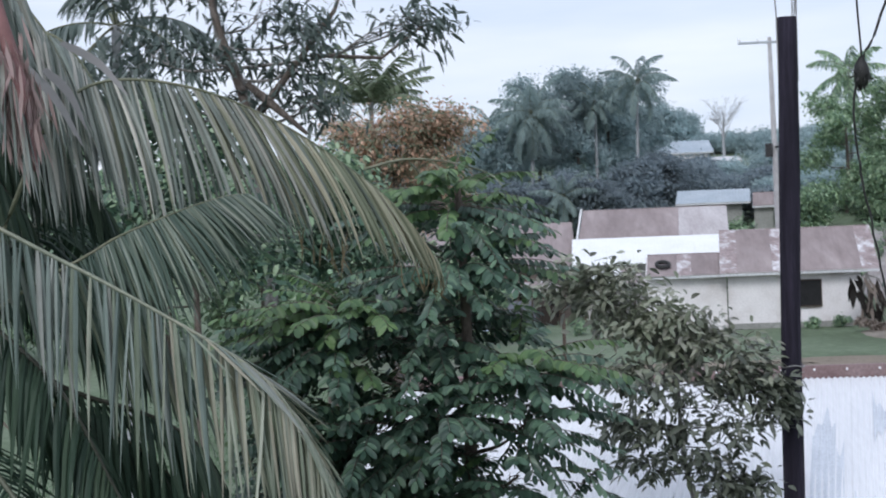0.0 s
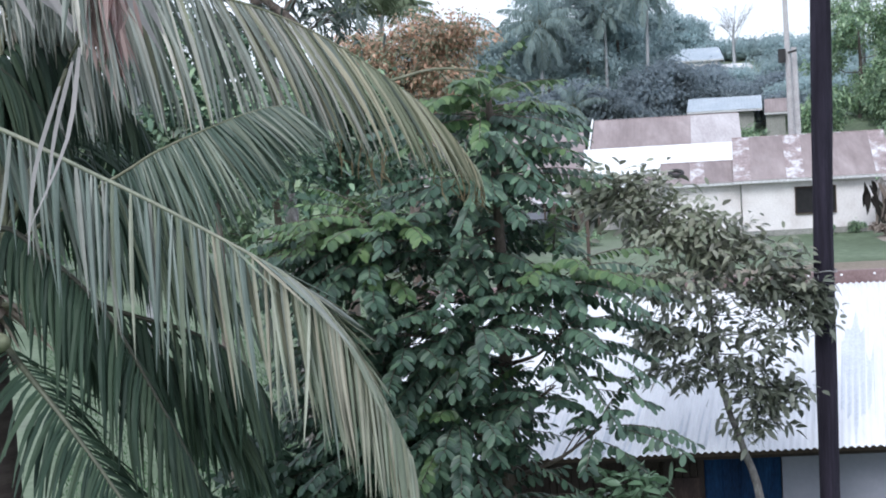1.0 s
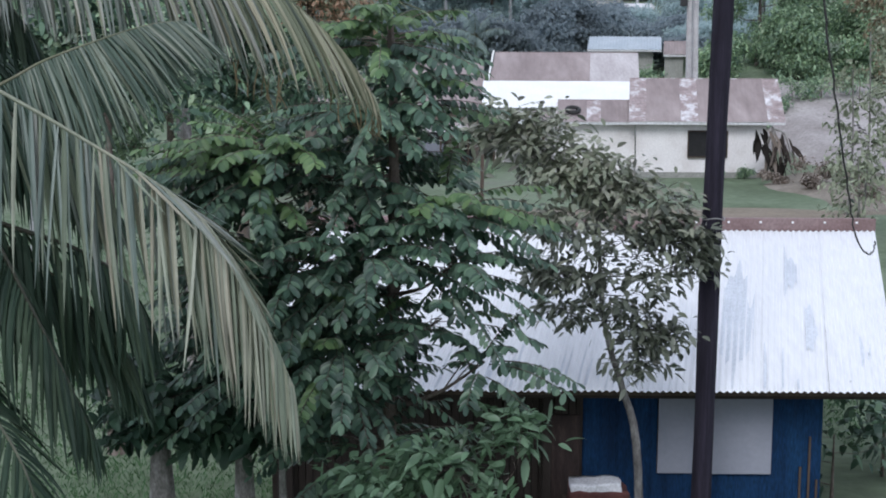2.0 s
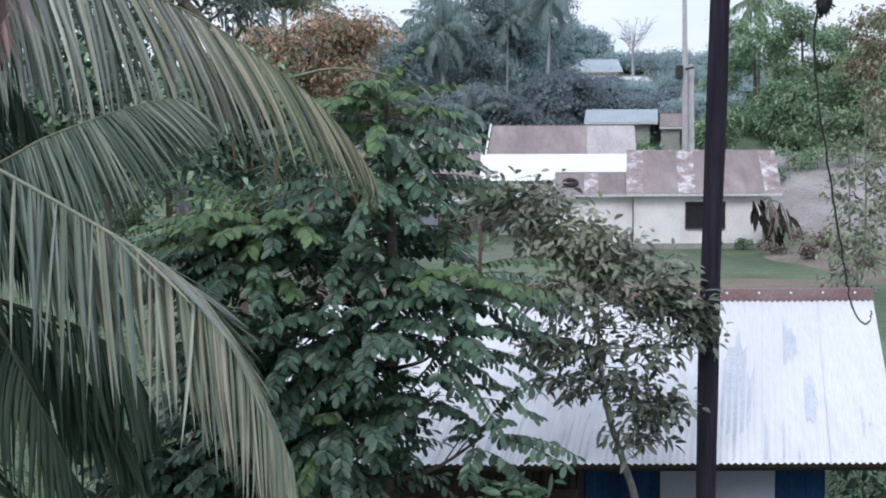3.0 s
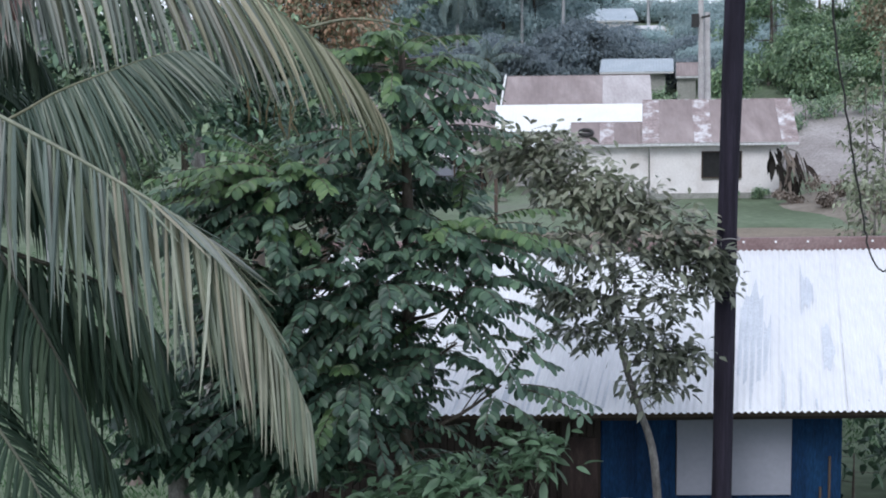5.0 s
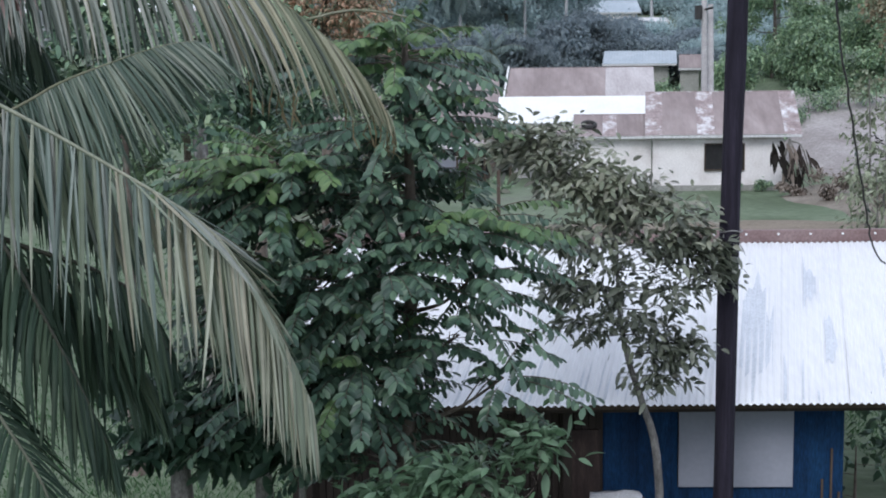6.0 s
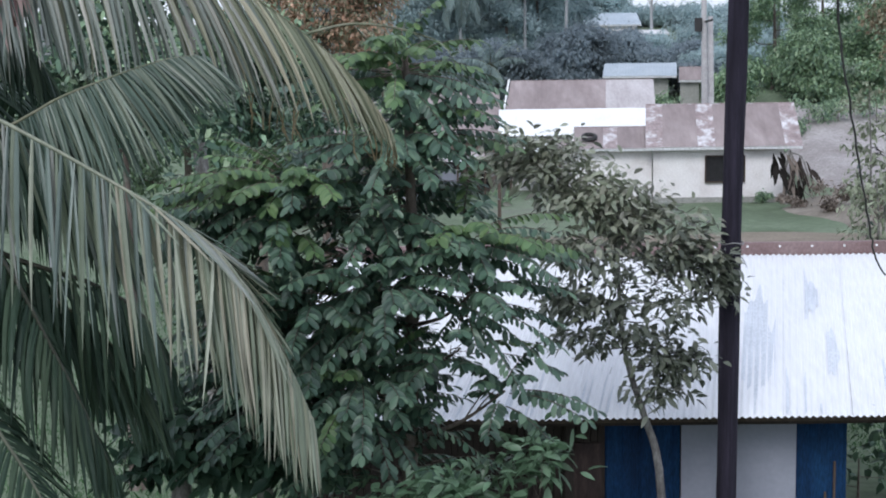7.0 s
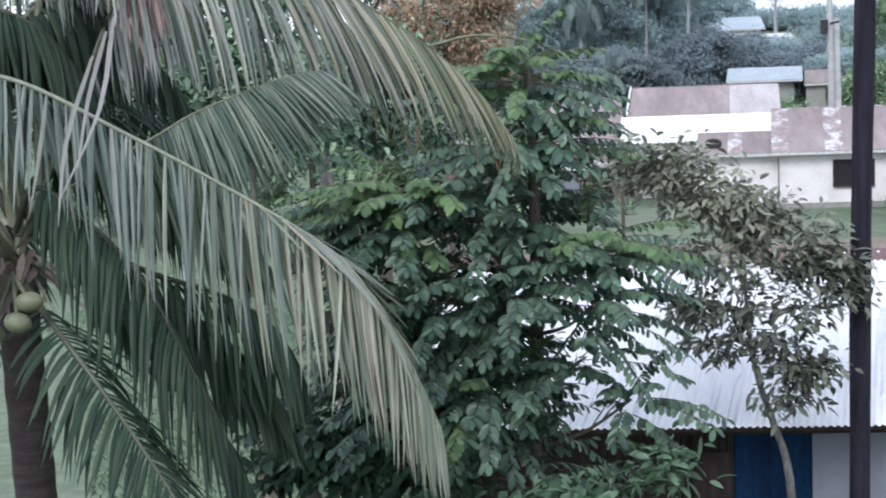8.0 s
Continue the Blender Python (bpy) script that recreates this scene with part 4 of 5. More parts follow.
    for q in range(9):
        p = np.array([-1.32 + 0.04 * q + rng.normal(0, 0.02), 3.4 + rng.normal(0, 0.06), 6.42 + rng.normal(0, 0.03)])
        e = p + np.array([rng.uniform(0.10, 0.17), 0, -rng.uniform(0.14, 0.24)])
        ln = curve_through([p, (p + e) / 2 + np.array([0.01, 0, 0.015]), e], 7)
        wd = np.array([0.6, 1, 1, 0.9, 0.7, 0.5, 0.1])[:, None] * np.array([[0.010, 0.0, 0.006]])
        raw_mesh("dry_leaflet", np.stack([ln - wd, ln + wd], 1).reshape(-1, 3), [(2 * j, 2 * j + 1, 2 * j + 3, 2 * j + 2) for j in range(6)], M["dry_grey"], dry)
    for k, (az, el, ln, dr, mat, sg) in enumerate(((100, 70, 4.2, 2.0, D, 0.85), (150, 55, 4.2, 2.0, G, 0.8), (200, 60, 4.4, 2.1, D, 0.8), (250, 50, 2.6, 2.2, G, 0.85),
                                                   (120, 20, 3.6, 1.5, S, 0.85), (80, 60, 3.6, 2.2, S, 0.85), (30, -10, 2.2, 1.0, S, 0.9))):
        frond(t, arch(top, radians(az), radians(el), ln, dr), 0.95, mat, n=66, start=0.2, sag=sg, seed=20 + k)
    for k, p in enumerate(((-3.152, 7.9, 4.902), (-3.212, 7.86, 4.79), (-3.47, 8.1, 4.7), (-3.62, 8.3, 4.72))):
        bm = bmesh.new()
        bmesh.ops.create_uvsphere(bm, u_segments=14, v_segments=10, radius=0.074, matrix=Matrix.Translation(p) @ Matrix.Rotation(0.25 * k, 4, "Y") @ Matrix.Diagonal((1.08, 1.0, 0.8, 1)))
        for q in bm.verts:
            w = q.co - Vector(p)
            q.co += w * 0.02 * math.cos(3 * math.atan2(w.y, w.x))
        part("coconut", bm, M["coconut"], t, "pale green coconut", smooth=True)
        tubes("nut_stalk", [([tuple(top + np.array([0, -0.1, -0.05])), p], 0.014)], M["rachis"], t, sides=5)


def far_palm(x, y, z0, height, spread, mat, seed, label, lean=0.0, n=16, leaf=0.95, low=135, drop=1.0, sag=0.78):
    t = thing("coconut_palm", label, "palm tree", group="far palms", at=(x, y, z0))
    rng = np.random.default_rng(seed)
    zz = np.linspace(0, height, 14)
    line = np.stack([x + lean * (zz / height) ** 2 - lean, y + 0 * zz, z0 + zz], 1)
    tubes("trunk", [(line, np.linspace(0.15, 0.10, 14))], M["bark_grey"], t, sides=8)
    top = line[-1]
    for k in range(n):
        az = k * 2.399 + rng.uniform(-0.2, 0.2)
        el = radians(80) - radians(low) * (k / n) ** 0.85 + rng.normal(0, 0.08)
        frond(t, arch(top, az, el, spread * rng.uniform(0.85, 1.1), drop * rng.uniform(0.9, 1.5)), leaf * spread / 3.2, mat, n=40, start=0.14, sag=sag, width=0.075 * spread / 3, fold=False, seed=seed * 50 + k, r0=0.03, gaps=0.12)
    return t


# ---- trees ----
def limbs(base, trunk_pts, r0, targets, mat, parent, twig=6, seed=0, spread=0.6):
    """Trunk, limbs to each target, and twigs that fan out there. Returns the twigs' ends and ways."""
    rng = np.random.default_rng(seed)
    line = curve_through(trunk_pts, 24)
    tubes("trunk", [(line, np.linspace(r0, r0 * 0.3, 24))], mat, parent, sides=10)
    ends, ways = [], []
    for c, rad in targets:
        c, rad = np.array(c, float), np.array(rad, float)
        low = [i for i in range(24) if line[i][2] < c[2] - 0.15 * np.linalg.norm(c - line[i])] or [2]
        i = low[-1]
        mid = (line[i] + c) / 2 + rng.normal(0, 0.06, 3) * np.linalg.norm(rad) + np.array([0, 0, -0.08 * np.linalg.norm(c - line[i])])
        limb = curve_through([line[i], mid, c], 10)
        lr = max(0.004, r0 * 0.4 * (1 - i / 30))
        lines = [(limb, np.linspace(lr, lr * 0.35, 10))]
        for k in range(twig):
            d = unit(rng.normal(size=3) * np.array([1, 1, 0.75]))
            e = c + d * rad * rng.uniform(0.55, 1.0)
            s = limb[rng.integers(5, 10)]
            m = (s + e) / 2 + np.array([0, 0, 0.08 * np.linalg.norm(e - s)])
            tw = curve_through([s, m, e], 6)
            lines.append((tw, np.linspace(lr * 0.3, lr * 0.1, 6)))
            for q in (3, 4, 5):
                ends.append(tw[q])
                ways.append(unit(e - c + 0.35 * (c - line[i])))
        tubes("branch", lines, mat, parent, sides=5)
    return np.array(ends), np.array(ways)


def crown_tree(name, label, category, base, trunk_pts, r0, targets, leaf_mat, bark, leaves, size, seed, width=0.45, twig=6, clump=0.35, droop=0.4, group="", flat=0.6, second=None, single=None, n_single=0, fine=None, paler_above=None):
    """A tree whose leaves sit in uneven clumps round its twigs."""
    t = thing(name, label, category, group=group, at=base)
    rng = np.random.default_rng(seed)
    ends, ways = limbs(base, trunk_pts, r0, targets, bark, t, twig, seed)
    i = rng.integers(0, len(ends), leaves)
    p = ends[i] + rng.normal(0, clump, (leaves, 3)) * np.array([1, 1, 0.7])
    d = unit(ways[i] * 0.6 + rng.normal(size=(leaves, 3)) * np.array([1, 1, flat]) + np.array([0, 0, -droop]))
    nor = unit(rng.normal(size=(leaves, 3)) * 0.5 + np.array([0, 0, 1.0]))
    L = size * rng.uniform(0.65, 1.25, leaves)
    k = leaves - n_single
    sets = [(slice(0, k), leaf_mat)]
    if second:
        h = int(k * 0.7)
        sets = [(slice(0, h), leaf_mat), (slice(h, k), second)]
    # leaves above this height take the second, paler material
    if paler_above is not None:
        high = p[:k, 2] > paler_above + rng.normal(0, 0.15, k)
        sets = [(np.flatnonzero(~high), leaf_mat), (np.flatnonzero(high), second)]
    for s, m in sets:
        if fine is None:
            v, f = leaf_arrays(p[s], d[s], nor[s], L[s], L[s] * width, 0.3)
        else:
            v, f = fine_leaf_arrays(p[s], d[s], nor[s], L[s], L[s] * width, 0.3, fine)
        tagged(raw_mesh("crown", v, f, m, t, smooth=fine is not None), kind="stuff")
    for j in range(k, leaves):
        v, f = fine_leaf_arrays(p[j:j + 1], d[j:j + 1], nor[j:j + 1], L[j:j + 1], L[j:j + 1] * width, 0.3, fine or 0.0)
        raw_mesh("leaf", v, f, single, t, smooth=True)
    return t


def spray_tree(name, label, base, trunk_pts, r0, blobs, sprays, seed, size=0.099, single_n=280):
    """A tree of drooping leaf sprays: each spray is a thin arching twig with leaves hanging along both its sides."""
    t = thing(name, label, "tree", at=base)
    rng = np.random.default_rng(seed)
    limbs(base, trunk_pts, r0, [(c, r) for c, r, _, _ in blobs], M["bark"], t, 4, seed)
    weights = np.array([w for _, _, w, _ in blobs], float)
    weights /= weights.sum()
    twigs, store = [], {"leaf_dark": [], "leaf_fresh": []}
    axis_x, axis_y = base[0], base[1]
    for _ in range(sprays):
        b = blobs[rng.choice(len(blobs), p=weights)]
        c, r, fresh = np.array(b[0]), np.array(b[1]), b[3]
        d = unit(rng.normal(size=3) * np.array([1, 1, 0.8]))
        s = c + d * r * rng.uniform(0.35, 0.95)
        out = unit(np.array([d[0] + 0.5 * (c[0] - axis_x), d[1] - 0.25, 0.25 + 0.35 * d[2]]))
        ln = rng.uniform(0.5, 0.95)
        u = np.linspace(0, 1, 7)[:, None]
        tw = s + out * ln * u + np.array([0, 0, -0.30 * ln]) * u ** 2
        twigs.append((tw, np.linspace(0.006, 0.002, 7)))
        k = int(29 * ln) + 4
        m = "leaf_fresh" if rng.random() < fresh * (1.0 if d[2] > -0.1 else 0.3) else "leaf_dark"
        side = unit(np.cross(out, np.array([0, 0, 1.0])))
        for j in range(k):
            a = 0.12 + 0.88 * j / (k - 1)
            x = a * 6
            i = min(5, int(x))
            p = tw[i] + (tw[i + 1] - tw[i]) * (x - i)
            sg = 1 if j % 2 else -1
            dd = side * sg * 0.8 + out * 0.45 + np.array([0, 0, -0.55]) + rng.normal(0, 0.15, 3)
            if j == k - 1:
                dd = out + np.array([0, 0, -0.5])
            store[m].append((p, dd, unit(np.array([0, -0.2, 1.0]) + out * 0.4 + rng.normal(0, 0.25, 3)), size * rng.uniform(0.75, 1.2)))
    tubes("twig", twigs, M["bark"], t, sides=4)
    singles = []
    for m, rows in store.items():
        if not rows:
            continue
        p, d, nn, L = (np.array([r[q] for r in rows]) for q in range(4))
        keep = np.arange(len(p))
        if m == "leaf_dark":
            order = np.argsort(p[:, 1])[:single_n]
            for j in order:
                vv, ff = fine_leaf_arrays(p[j:j + 1], d[j:j + 1], nn[j:j + 1], L[j:j + 1], L[j:j + 1] * 0.5, 0.25, 1.0)
                raw_mesh("leaf", vv, ff, M["leaf_dark_one"], t, smooth=True)
            keep = np.setdiff1d(keep, order)
        v, f = fine_leaf_arrays(p[keep], d[keep], nn[keep], L[keep], L[keep] * (0.5 if m == "leaf_dark" else 0.56), 0.25, 1.0)
        tagged(raw_mesh("crown", v, f, M[m], t, smooth=True), kind="stuff")
    return t


def near_trees():
    spray_tree("tree", "dense dark green tree with drooping leaf sprays", (-0.5, 12.8, 0),
               [(-0.5, 12.8, 0), (-0.48, 12.7, 2.0), (-0.42, 12.6, 4.0), (-0.42, 12.5, 5.4), (-0.45, 12.5, 6.3)], 0.09,
               [((-0.52, 12.6, 6.1), (0.2, 0.35, 0.25), 1.0, 0.9), ((-0.50, 12.6, 5.5), (0.25, 0.35, 0.35), 0.9, 0.15), ((-0.75, 12.7, 4.95), (0.4, 0.45, 0.45), 1.2, 0.05),
                ((-1.5, 12.5, 5.1), (0.36, 0.4, 0.2), 1.1, 0.9), ((-1.7, 12.6, 4.75), (0.42, 0.45, 0.3), 1.1, 0.1), ((0.08, 12.5, 4.6), (0.2, 0.3, 0.2), 0.5, 0.5),
                ((-0.7, 12.4, 4.2), (0.5, 0.45, 0.35), 0.95, 0.12), ((-1.4, 12.5, 4.0), (0.5, 0.45, 0.4), 1.3, 0.1), ((0.08, 12.35, 4.15), (0.2, 0.3, 0.2), 0.32, 0.08), ((0.0, 12.3, 3.7), (0.25, 0.3, 0.18), 0.2, 0.05),
                ((-0.9, 12.3, 3.4), (0.5, 0.45, 0.35), 1.2, 0.08), ((-1.6, 12.6, 3.2), (0.5, 0.45, 0.35), 0.6, 0.1), ((0.38, 12.4, 3.3), (0.1, 0.2, 0.15), 0.22, 0.05),
                ((-0.7, 12.5, 2.6), (0.5, 0.45, 0.35), 0.8, 0.05), ((-1.04, 12.8, 4.00), (0.3, 0.35, 0.25), 0.5, 0.0), ((-1.25, 12.8, 3.59), (0.3, 0.35, 0.25), 1.2, 0.0), ((-1.62, 12.8, 3.34), (0.3, 0.35, 0.25), 0.8, 0.0), ((-0.91, 12.8, 3.17), (0.3, 0.35, 0.25), 0.7, 0.0)], 800, 11)
    # sky light on the mango is painted: leaves dark below, paler on top
    crown_tree("tree", "slender mango sapling with olive drooping leaves, painted paler on top", "tree", (2.1, 14.6, 0),
               [(2.12, 14.6, 0), (2.03, 14.55, 1.9), (1.86, 14.5, 2.57), (1.71, 14.5, 3.04), (1.62, 14.55, 3.6), (1.62, 14.8, 4.6)], 0.05,
               [((0.75, 15.0, 5.2), (0.36, 0.3, 0.18)), ((0.5, 15.0, 5.1), (0.28, 0.3, 0.16)), ((0.85, 14.9, 5.05), (0.35, 0.3, 0.16)), ((1.0, 15.0, 5.28), (0.3, 0.3, 0.12)), ((0.65, 14.9, 5.3), (0.25, 0.3, 0.12)), ((1.2, 15.0, 5.02), (0.4, 0.35, 0.25)), ((1.5, 14.9, 4.75), (0.4, 0.35, 0.22)), ((1.05, 14.9, 4.8), (0.3, 0.3, 0.2)), ((1.9, 14.9, 4.6), (0.45, 0.35, 0.25)), ((2.35, 14.8, 4.25), (0.3, 0.3, 0.22)),
                ((2.5, 14.66, 4.1), (0.25, 0.12, 0.24)), ((2.68, 14.6, 3.95), (0.12, 0.06, 0.2)), ((1.25, 14.5, 4.25), (0.4, 0.4, 0.25)), ((1.75, 14.4, 4.1), (0.45, 0.4, 0.25)), ((2.1, 14.5, 3.75), (0.4, 0.4, 0.28)), ((1.4, 14.5, 3.75), (0.4, 0.4, 0.25)),
                ((1.2, 14.5, 3.4), (0.3, 0.3, 0.2)), ((1.8, 14.4, 3.4), (0.35, 0.3, 0.2)), ((2.25, 14.5, 3.15), (0.25, 0.25, 0.2)), ((2.0, 14.5, 2.85), (0.22, 0.2, 0.14)), ((2.10, 14.5, 3.17), (0.28, 0.3, 0.2)), ((0.96, 14.5, 3.82), (0.28, 0.3, 0.2)),
                ((1.18, 14.8, 4.71), (0.32, 0.3, 0.17)), ((1.59, 14.8, 4.84), (0.32, 0.3, 0.17)), ((1.93, 14.8, 4.59), (0.32, 0.3, 0.17)), ((2.33, 14.8, 4.44), (0.32, 0.3, 0.17)), ((1.58, 14.8, 4.37), (0.32, 0.3, 0.17)), ((1.05, 14.8, 4.28), (0.32, 0.3, 0.17)), ((2.03, 14.8, 4.18), (0.32, 0.3, 0.17))],
               M["leaf_mango_shade"], M["bark_mango"], 5600, 0.118, 12, width=0.44, second=M["leaf_mango"], twig=10, clump=0.10, droop=0.3, fine=0.15, paler_above=4.25, single=M["leaf_mango_one"], n_single=280)
    crown_tree("shrub", "broad-leaved green shrub below the house eave", "shrub", (0.5, 11.6, 0),
               [(0.5, 11.6, 0), (0.45, 11.6, 1.2), (0.4, 11.5, 2.4)], 0.03,
               [((0.65, 11.5, 2.85), (0.4, 0.4, 0.3)), ((0.1, 11.4, 2.6), (0.5, 0.4, 0.3)), ((-0.5, 11.3, 2.5), (0.45, 0.4, 0.3)), ((0.4, 11.4, 2.2), (0.6, 0.4, 0.3))],
               M["leaf_shrub"], M["bark"], 900, 0.17, 13, width=0.4, clump=0.12, droop=0.3, fine=0.1)
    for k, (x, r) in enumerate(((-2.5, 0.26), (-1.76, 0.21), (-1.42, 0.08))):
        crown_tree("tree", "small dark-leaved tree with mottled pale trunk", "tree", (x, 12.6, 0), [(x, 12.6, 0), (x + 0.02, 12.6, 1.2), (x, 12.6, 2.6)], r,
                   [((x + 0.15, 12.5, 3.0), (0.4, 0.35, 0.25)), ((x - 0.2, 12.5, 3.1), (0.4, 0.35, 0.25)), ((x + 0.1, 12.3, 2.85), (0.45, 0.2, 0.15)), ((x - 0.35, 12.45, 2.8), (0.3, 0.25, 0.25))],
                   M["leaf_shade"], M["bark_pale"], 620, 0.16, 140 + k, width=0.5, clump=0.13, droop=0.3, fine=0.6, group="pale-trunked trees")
    crown_tree("tree", "dense shady tree behind the palm", "tree", (-4.8, 21, 0), [(-4.8, 21, 0), (-4.8, 21, 2.5), (-4.8, 21, 5)], 0.14,
               [((-4.0, 21, 6.1), (0.7, 0.6, 0.4)), ((-5.0, 21, 6.5), (0.8, 0.6, 0.5)), ((-3.6, 21, 5.4), (0.6, 0.6, 0.4)), ((-5.8, 21, 6.0), (0.8, 0.6, 0.6)), ((-4.6, 21, 5.5), (0.8, 0.6, 0.5)), ((-6.6, 21, 6.6), (0.8, 0.6, 0.6)), ((-7.8, 21, 6.8), (0.9, 0.6, 0.7)), ((-7.2, 21, 5.6), (0.9, 0.6, 0.6)), ((-8.6, 21, 7.4), (0.9, 0.6, 0.7)), ((-6.2, 21.4, 7.4), (0.7, 0.6, 0.5)), ((-5.2, 21.4, 7.5), (0.6, 0.6, 0.4)), ((-4.4, 21.4, 7.1), (0.6, 0.6, 0.4)), ((-7.2, 21.4, 7.7), (0.7, 0.6, 0.5))],
               M["leaf_dark"], M["bark"], 5600, 0.18, 18, clump=0.28, twig=7, second=M["leaf_mid"])
    # thin-leaved tree and others behind the palm
    twiggy = crown_tree("tree", "open-crowned tree with narrow grey-green leaves", "tree", (-4.2, 24, 0),
               [(-4.1, 24, 0), (-4.2, 24, 4), (-4.5, 24, 7.8), (-4.95, 24, 9.2), (-5.2, 24, 11.2)], 0.15,
               [((-5.0, 24, 8.7), (0.9, 0.8, 0.6)), ((-6.2, 24, 8.9), (0.9, 0.8, 0.7)), ((-3.7, 24, 8.5), (0.7, 0.7, 0.5)), ((-3.1, 24, 9.2), (0.6, 0.7, 0.5)), ((-4.3, 24.3, 9.5), (0.9, 0.8, 0.6)), ((-6.9, 24.5, 8.3), (0.9, 0.8, 0.7)),
                ((-4.5, 24, 7.9), (0.8, 0.6, 0.4)), ((-1.4, 24, 9.2), (0.35, 0.4, 0.35)), ((-5.6, 24, 7.9), (0.8, 0.8, 0.5)), ((-4.0, 24, 10.8), (0.9, 0.8, 0.8)), ((-3.3, 24, 7.9), (0.5, 0.6, 0.3)), ((-5.6, 24, 10.0), (0.9, 0.8, 0.7))],
               M["leaf_twig"], M["bark_pale"], 3000, 0.24, 15, width=0.24, twig=12, clump=0.24, droop=0.6)
    tubes("branch", [([(-4.45, 23.8, 8.25), (-4.1, 23.7, 7.95), (-3.45, 23.6, 7.38)], [0.06, 0.08, 0.03]), ([(-4.45, 24, 7.7), (-4.75, 23.9, 8.7), (-5.0, 23.8, 9.6), (-4.9, 23.8, 10.6)], [0.09, 0.07, 0.05, 0.04]),
                      ([(-4.3, 24, 7.8), (-3.6, 23.9, 8.6), (-2.95, 23.8, 9.4), (-2.6, 23.8, 10.2)], [0.075, 0.05, 0.04, 0.03]), ([(-3.4, 23.9, 8.7), (-2.2, 23.9, 8.6), (-1.5, 23.9, 9.1)], [0.04, 0.03, 0.02])], M["bark"], twiggy, sides=7)
    # leaves darker below about z 6.5, paler above
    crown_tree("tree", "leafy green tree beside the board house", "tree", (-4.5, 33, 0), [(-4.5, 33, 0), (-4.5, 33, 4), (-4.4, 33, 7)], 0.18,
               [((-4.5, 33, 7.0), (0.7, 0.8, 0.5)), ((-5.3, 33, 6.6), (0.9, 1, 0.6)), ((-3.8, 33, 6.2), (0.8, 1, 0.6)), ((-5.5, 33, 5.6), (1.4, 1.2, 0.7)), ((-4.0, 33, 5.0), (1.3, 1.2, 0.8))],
               M["leaf_dark"], M["bark"], 5600, 0.2, 16, clump=0.33, twig=8, second=M["leaf_mid"], paler_above=6.5)
    rng = np.random.default_rng(9)
    for k, (x, y, top, rad) in enumerate(((-7.5, 60, 7.5, 2.6), (-11.5, 62, 9.0, 3.0), (-15.5, 61, 10.0, 3.2), (-20, 64, 10.5, 3.4), (-25, 62, 10.5, 3.6), (-3.2, 64, 6.5, 2.2))):
        tg = [((x + rad * 0.7 * math.cos(2.4 * q + k), y + rad * 0.7 * math.sin(2.4 * q + k), top * (0.14 + 0.075 * q)), (rad * 0.45, rad * 0.45, top * 0.1)) for q in range(11)]
        crown_tree("tree", "shady green tree at the edge of the lawn", "tree", (x, y, 0), [(x, y, 0), (x, y, top * 0.4), (x, y, top * 0.85)], 0.2, tg, M["leaf_mid"], M["bark"], 4200, 0.32, 800 + k, clump=0.4, twig=6, group="trees edging the lawn")
    crown_tree("tree", "russet-leaved tree behind the palm", "tree", (-4.0, 45, 0), [(-4, 45, 0), (-4, 45, 4), (-4, 45, 8)], 0.25,
               [((-5.2, 45, 8.6), (1.2, 1.2, 0.8)), ((-3.6, 45, 8.7), (1.3, 1.2, 0.7)), ((-2.3, 45, 8.6), (0.9, 1.0, 0.7)), ((-4.4, 45, 7.6), (1.6, 1.3, 0.8)), ((-2.6, 45, 7.6), (1.2, 1.2, 0.7)), ((-6.4, 45, 7.6), (1.2, 1.0, 0.8)), ((-3.5, 45, 6.4), (2.0, 1.3, 0.9))],
               M["leaf_orange"], M["bark"], 17000, 0.15, 17, clump=0.3, twig=12, second=M["leaf_olive"])


